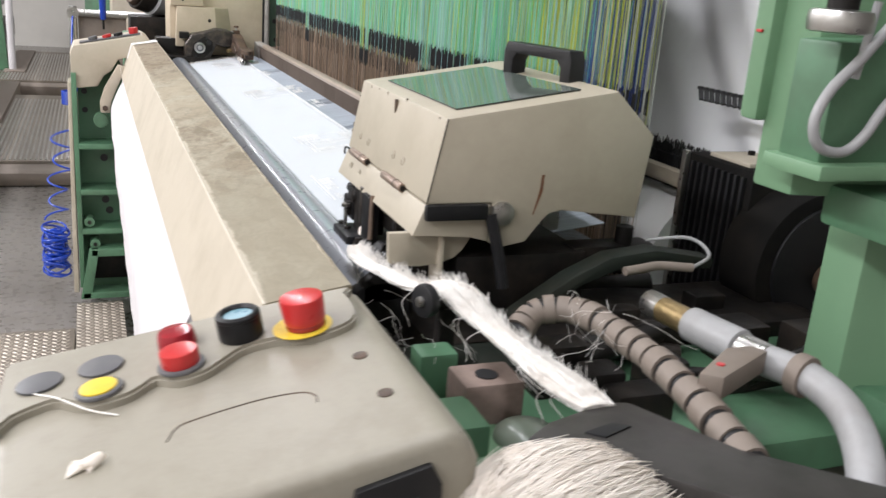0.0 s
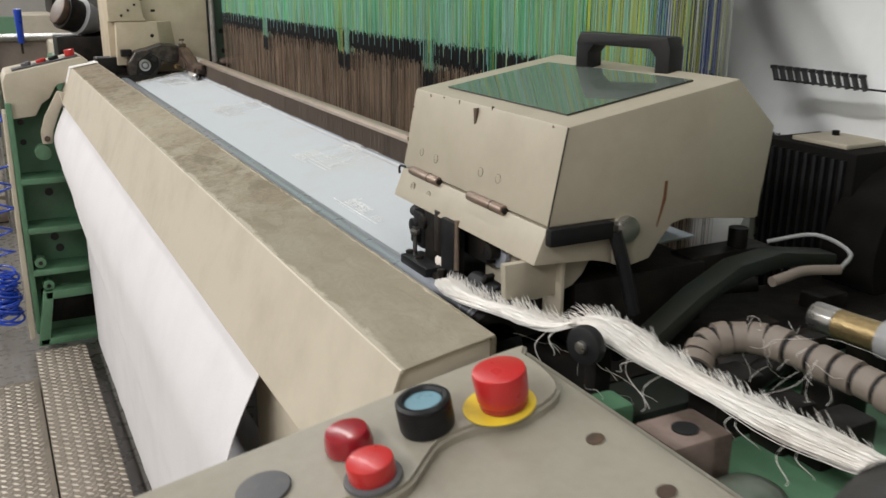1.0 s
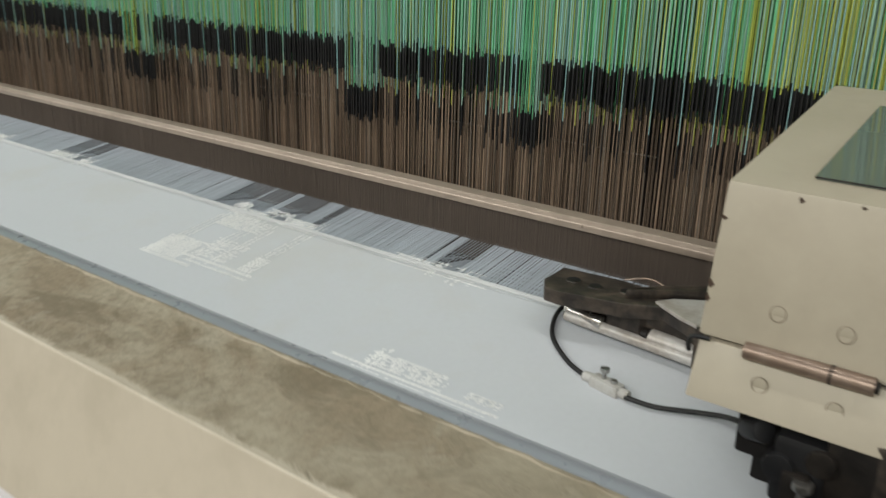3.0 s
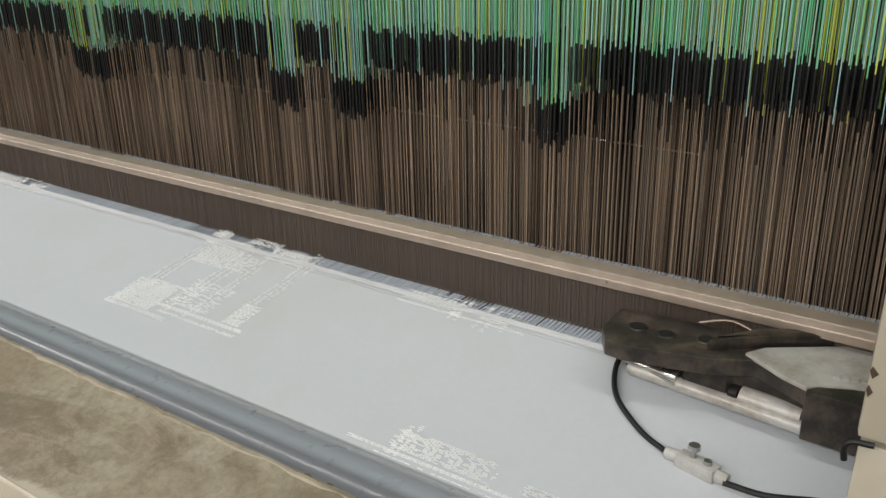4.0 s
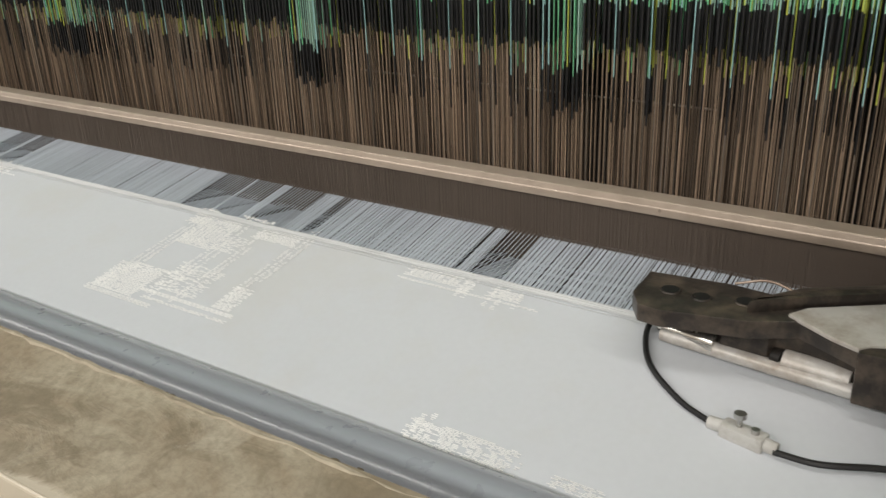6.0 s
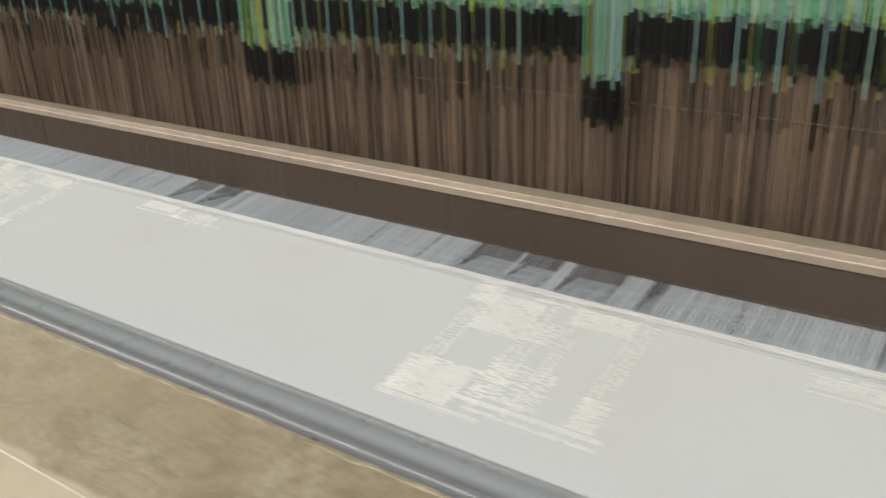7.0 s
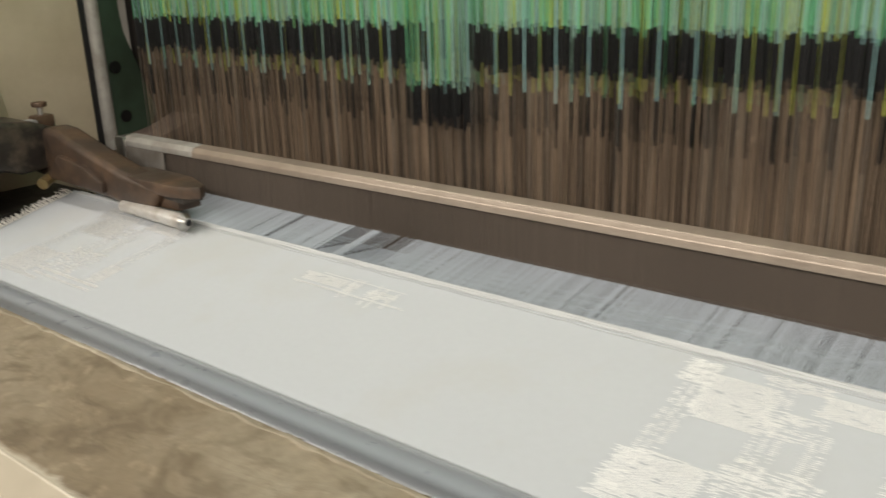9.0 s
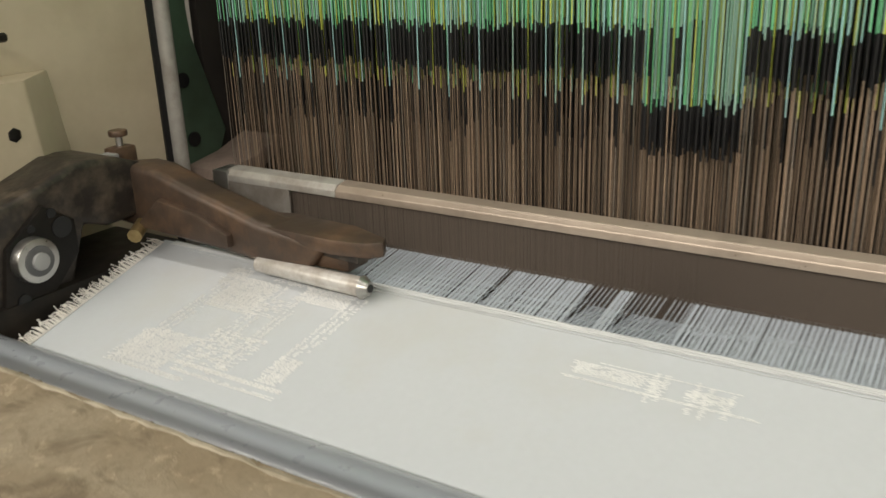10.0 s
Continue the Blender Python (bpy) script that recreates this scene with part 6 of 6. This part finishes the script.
def left_frame():
    ob = thing("loom_side_frame", (0.02, 3.98, 0.0), "green cast loom side frame with ribs and bored lugs", "machine frame")
    y0, y1 = 3.92, 4.10
    part("back_plate", slab([(-0.082, 0.06), (-0.075, 1.06), (0.09, 1.10), (0.16, 0.9), (0.16, 0.06)], "y", 4.06, y1, 0.004), GREEN, ob)
    part("front_flange", block(-0.098, -0.078, y0 + 0.01, y1, 0.10, 1.04, 0.003), GREEN, ob)
    for z in (0.735, 0.535, 0.36):
        part("rib", block(-0.08, 0.15, y0, 4.062, z - 0.012, z + 0.012, 0.004), GREEN, ob)
    for x, z in ((0.02, 0.66), (0.02, 0.47), (0.035, 0.42), (-0.05, 0.95), (-0.05, 0.87)):
        part("bored_hole", rod((x, 4.061, z), (x, 4.055, z), 0.016 if x > 0 else 0.012, n=18), SLEEVE, ob)
    foot = [(-0.098, 0.055), (-0.05, 0.28), (-0.02, 0.29), (-0.02, 0.255), (0.15, 0.25), (0.15, 0.285), (0.155, 0.055)]
    part("foot_bracket", block(-0.05, 0.15, 3.90, 3.99, 0.25, 0.285, 0.005), GREEN, ob)
    part("foot_bracket", slab([(-0.098, 0.056), (-0.055, 0.285), (-0.015, 0.285), (-0.055, 0.056)], "y", 3.90, 3.93, 0.004), GREEN, ob)
    part("foot_bracket", block(-0.09, 0.16, 3.90, 4.0, 0.056, 0.085, 0.004), GREEN, ob)
    for x, z in ((-0.03, 0.30), (-0.05, 0.40)):
        part("lug", rod((x, 3.93, z), (x, 3.99, z), 0.022, n=20, bevel=0.004), GREEN, ob)
        part("lug_bolt", rod((x, 3.926, z), (x, 3.934, z), 0.009, n=6), OILY, ob)
    part("dark_inside", block(-0.06, 0.155, 4.05, 4.059, 0.10, 0.25, 0.002), OILY, ob)
    part("trim_strip", slab([(-0.125, 0.075), (-0.112, 1.0), (-0.098, 1.0), (-0.104, 0.075)], "y", 3.94, 4.10, 0.003), BEIGE, ob, "beige edge strip")
    c = thing("far_control_panel", (0.04, 4.05, 1.05), "beige control cover with red and black buttons", "control panel")
    prof = [(-0.095, 0.975), (-0.098, 1.12), (-0.085, 1.15), (0.19, 1.205), (0.215, 1.19), (0.215, 1.13), (0.09, 1.10), (0.06, 1.05), (0.03, 1.03), (0.005, 0.985)]
    part("cover", slab(prof, "y", 3.95, 4.22, 0.008), BEIGE, c)
    part("button_strip", slab([(-0.06, 1.157), (-0.06, 1.163), (0.18, 1.211), (0.18, 1.205)], "y", 3.97, 4.04, 0.002), GREY_BUTTON, c, "grey button strip")
    for x, m in ((0.155, RED), (0.095, BLACK), (0.05, RED), (-0.005, GREY_BUTTON)):
        z = 1.163 + 0.2 * (x + 0.06)
        part("push_button", rod((x, 4.0, z), (x - 0.004, 4.0, z + (0.025 if m is RED and x > 0.1 else 0.012)), 0.019, n=24, bevel=0.003), m, c)
    a = thing("hand_lever", (0.03, 3.92, 0.9), "beige curved hand lever beside the frame", "lever")
    part("lever_arm", slab([(0.085, 1.085), (0.118, 1.075), (0.075, 0.98), (0.055, 0.93), (0.048, 0.885), (0.012, 0.885), (0.010, 0.93), (0.03, 0.99)], "y", 3.885, 3.905, 0.005), BEIGE, a)
    part("lever_bolt", rod((0.030, 3.888, 0.905), (0.030, 3.876, 0.905), 0.012, n=6, bevel=0.002), CAST, a)
    part("lever_foot", rod((0.012, 3.90, 0.85), (0.012, 3.95, 0.85), 0.03, n=24, bevel=0.004), GREEN, a)
    tp = thing("edge_tape", (0.15, 3.9, 1.1), "white cloth edge wrapped round the beam end", "cloth")
    skin = [(0.100, 1.034), (0.1412, 1.168), (0.1455, 1.1705), (0.244, 1.1875)]

    def over(u, v):
        k = min(int(u), 2)
        a, b = Vector((skin[k][0], 0, skin[k][1])), Vector((skin[k + 1][0], 0, skin[k + 1][1]))
        p = a.lerp(b, u - k)
        return Vector((p.x, v + 0.006 * math.sin(u * 2.1), p.z))
    part("tape", sheet_mesh(over, span(0.0, 3.0, 24), span(3.885, 3.975, 6), 0.0015), WHITE_TAPE, tp)
    part("tape_tail", sheet_mesh(lambda u, v: Vector((0.094 + 0.012 * u + 0.004 * math.sin(u * 5), v - 0.01 * u, 1.075 - 0.19 * u)), span(0, 1, 10), span(3.885, 3.90, 2), 0.0015), WHITE_TAPE, tp)


left_frame()


def blue_coil():
    ob = thing("air_coil", (-0.14, 3.97, 0.2), "bright blue coiled air hose hanging beside the frame", "hose")
    pts = []
    for i in range(0, 73):
        a = i * 2 * math.pi / 16
        z = 0.80 - 0.40 * i / 72
        r = 0.040 + 0.008 * math.sin(i * 0.21)
        pts.append((-0.135 - 0.05 * i / 72 + r * math.cos(a), 3.99 + r * math.sin(a), z))
    part("hanging_coil", pipe(pts, 0.0042, 8, steps=2), BLUE_HOSE, ob)
    rnd = random.Random(5)
    pts = []
    for i in range(0, 420):
        a = i * 2 * math.pi / 14
        z = 0.385 - 0.19 * ((i / 419) ** 1.0) + 0.02 * math.sin(i * 0.37)
        r = 0.045 + 0.012 * math.sin(i * 0.113)
        pts.append((-0.19 + r * math.cos(a), 3.97 + r * math.sin(a), z - 0.02))
    part("coil", pipe(pts, 0.0045, 6, steps=1), BLUE_HOSE, ob, "dense bundle of blue coils")


blue_coil()


# ---- far machines beyond the left end ----
def far_machine():
    ob = thing("cloth_motor", (0.3, 5.0, 1.0), "dark electric motor wrapped in clear film", "motor")
    part("motor_body", rod((0.22, 5.0, 1.34), (0.42, 5.1, 1.26), 0.085, 0.07, n=32, bevel=0.01), OILY, ob)
    part("film_wrap", rod((0.30, 5.02, 1.315), (0.46, 5.1, 1.25), 0.093, 0.03, n=24), HOSE_GREY, ob, "clouded film wrap")
    part("motor_cap", rod((0.20, 4.99, 1.35), (0.23, 5.0, 1.335), 0.07, n=32, bevel=0.01), CAST, ob)
    part("motor_foot", block(0.18, 0.5, 4.95, 5.2, 1.1, 1.22, 0.01), OILY, ob)
    part("motor_stand", block(0.15, 0.6, 5.0, 5.3, 0.0, 1.12, 0.01), GREEN, ob)
    pn = thing("guard_rail", (0.1, 6.0, 0.6), "galvanised pipe rail with posts", "rail")
    part("rail", rod((-0.12, 6.0, 1.16), (0.45, 6.0, 1.16), 0.022, n=16), STEEL, pn)
    part("post", rod((-0.11, 6.0, 0.0), (-0.11, 6.0, 1.2), 0.025, n=16), STEEL, pn)
    part("flange", rod((-0.11, 5.96, 1.16), (-0.11, 6.04, 1.16), 0.035, n=16), STEEL, pn)
    part("backing_panel", block(-0.08, 0.4, 6.02, 6.04, 0.72, 1.14, 0.004), HOSE_BEIGE, pn, "dull metal panel")
    bl = thing("air_gun", (0.07, 5.9, 1.2), "blue air gun hanging on the rail", "air gun")
    part("barrel", rod((0.065, 5.97, 1.13), (0.062, 5.95, 1.32), 0.017, 0.022, n=16, bevel=0.003), BLUE_HOSE, bl)
    part("nozzle", rod((0.066, 5.97, 1.07), (0.065, 5.97, 1.13), 0.007, n=12), OILY, bl)
    hs = thing("air_coil", (-0.14, 5.6, 0.5), "blue coiled hose on the next machine", "hose")
    pts = []
    for i in range(160):
        a = i * 2 * math.pi / 14
        pts.append((-0.15 + 0.034 * math.cos(a), 5.7 + 0.034 * math.sin(a), 0.72 - 0.08 * i / 160))
    part("coil", pipe(pts, 0.006, 6, steps=1), BLUE_HOSE, hs)
    part("hanging_hose", pipe([(-0.10, 5.7, 0.72), (-0.12, 5.85, 0.95), (-0.11, 5.97, 1.15)], 0.006, 8), BLUE_HOSE, hs)
    for k, (y, h) in enumerate(((6.5, 0.10), (10.6, 0.12))):
        st = thing("walkway_platform", (-0.9, y, 0), "steel ribbed walkway with a rounded concrete kerb", "platform", "walkways down the aisle")
        part("kerb", block(-2.2, -0.12, y - 0.25, y + 0.05, 0.0, h, 0.04), HOSE_BEIGE, st)
        part("deck", block(-2.2, -0.12, y + 0.05, y + 3.2, 0.0, h + 0.015, 0.006), TREAD, st)
        for j in range(26):
            part("deck_rib", block(-1.0 + 0.033 * j, -0.985 + 0.033 * j, y + 0.08, y + 2.9, h + 0.014, h + 0.022, 0.002), STEEL, st)
    for k, y in enumerate((5.4, 8.2, 11.5)):
        m = thing("loom_across_aisle", (-1.3, y, 0), "green loom frame on the far side of the aisle", "machine", "looms across the aisle")
        part("end_frame", slab([(-1.6, 0.0), (-1.6, 1.5), (-1.22, 1.5), (-0.95, 1.0), (-0.9, 0.0)], "y", y, y + 0.12, 0.006), GREEN, m)
        part("cloth_roll", rod((-1.05, y + 0.13, 0.9), (-1.05, y + 2.3, 0.9), 0.09, n=28), CLOTH_HANG, m, "white cloth roll")
        part("front_beam", block(-1.15, -0.98, y + 0.12, y + 2.4, 0.35, 0.6, 0.01), OILY, m)
        part("pale_post", rod((-0.86, y - 0.05, 0), (-0.86, y - 0.05, 1.6), 0.04, n=20), CLOTH_HANG, m, "white lagged pipe")
        part("step", block(-0.95, -0.72, y - 0.2, y + 2.2, 0.0, 0.16, 0.01), HOSE_BEIGE, m)
    for k, y in enumerate((5.5, 9.5)):
        m = thing("next_loom", (0.8, y, 0), "green and beige loom further down the row", "machine", "looms in the row")
        part("side_frame", block(-0.05, 0.9, y + 0.9, y + 1.1, 0.0, 1.1, 0.01), GREEN, m)
        part("cabinet", block(0.2, 0.95, y, y + 0.9, 0.0, 1.15, 0.015), BEIGE, m)
        part("upper_works", block(0.5, 1.3, y, y + 0.9, 1.15, 2.2, 0.02), OILY, m)


far_machine()


# ---- movement ----
def along(steps, t):
    """The value at t on a line through (time, value) steps, rounded off at the steps."""
    for (a, u), (b, v) in zip(steps, steps[1:]):
        if a <= t <= b:
            return u + (v - u) * (t - a) / (b - a)
    return steps[-1][1]


def sley(t):
    """How far back the reed stands at t seconds, 0 at the cloth to 1: three beats, each with a slow rise and a quick return."""
    return along([(0.0, 0.66), (0.4, 0.50), (0.7, 0.24), (0.9, 0.03), (1.05, -0.03), (1.2, 0.12), (1.4, 0.40), (1.6, 0.64), (1.8, 0.80), (2.1, 0.86), (3.2, 0.82),
                  (3.5, 0.72), (3.8, 0.42), (4.0, 0.12), (4.15, 0.02), (4.3, 0.18), (4.5, 0.52), (4.7, 0.78), (4.9, 0.93), (5.1, 0.98), (5.5, 0.95), (6.3, 0.79), (6.5, 0.79),
                  (6.7, 0.70), (6.9, 0.60), (7.0, 0.54), (7.1, 0.42), (7.2, 0.25), (7.3, 0.06), (7.4, -0.06), (7.5, -0.07), (7.6, -0.06), (7.7, 0.08), (7.8, 0.27),
                  (7.9, 0.43), (8.0, 0.56), (8.1, 0.65), (8.3, 0.72), (8.8, 0.68), (9.2, 0.69), (9.8, 0.72), (10.0, 0.70)], t)


def shed(t):
    """How far the harness has opened, 0 to 1: it opens after each beat and closes just before the next."""
    return along([(0.0, 0.9), (0.35, 0.6), (0.7, 0.0), (1.65, 0.0), (2.1, 1.0), (3.5, 1.0), (3.85, 0.2), (5.25, 0.2), (5.7, 1.0), (6.95, 1.0), (7.25, 0.0), (8.4, 0.0), (8.7, 1.0), (10.0, 1.0)], t)


def take_up(t):
    """How far the woven cloth has crept towards the tube, in metres."""
    return along([(0.0, 0.0), (1.0, 0.0), (2.5, 0.016), (3.2, 0.018), (5.0, 0.021), (6.5, 0.040), (7.0, 0.045), (8.3, 0.048), (10.0, 0.060)], t)


def motions():
    times = [i / 10 for i in range(0, 101)]
    base = REED.location.copy()
    walk(REED, [(t, pose(base.x - 0.084 * (1 - sley(t)), base.y, base.z - 0.013 * (1 - sley(t)))) for t in times])
    lift = {"high": lambda t: along([(0.0, 0.030), (3.2, 0.034), (4.3, 0.046), (5.2, 0.046), (6.3, 0.034), (7.0, 0.034), (7.3, 0.029), (8.4, 0.029), (8.8, 0.034), (10.0, 0.034)], t),
            "low": lambda t: 0.004 - 0.038 * shed(t),
            "dropped": lambda t: along([(0.0, -0.026), (3.2, -0.030), (4.3, -0.016), (5.2, -0.016), (6.3, -0.034), (7.0, -0.034), (7.3, -0.026), (8.4, -0.026), (8.8, -0.034), (10.0, -0.034)], t)}
    for ob, kind in ((HARNESS_HIGH, "high"), (HARNESS_LOW, "low"), (HARNESS_DROPPED, "dropped")):
        walk(ob, [(t, pose(0, 0, lift[kind](t))) for t in times])
    for kind, ob in HARNESS_SPELLS.items():
        down = [along(SPELLS[kind], t) for t in times]
        walk(ob, [(t, pose(0, 0, lift["high"](t) * (1 - d) + lift["dropped"](t) * d)) for t, d in zip(times, down)])
    tilt = {"high": lambda s: 2.0 + 9.0 * s, "low": lambda s: 1.0 - 9.0 * s, "dropped": lambda s: -3.0 - 8.0 * s}
    for ob, kind in ((WARP_HIGH, "high"), (WARP_LOW, "low"), (WARP_DROPPED, "dropped")):
        p = ob.location.copy()
        walk(ob, [(t, pose(p.x, p.y, p.z, 0, -tilt[kind](sley(t)), 0)) for t in times])
    walk(FIGURES, [(t, pose(-take_up(t), 0, -SLOPE * take_up(t))) for t in times[::5]])


motions()
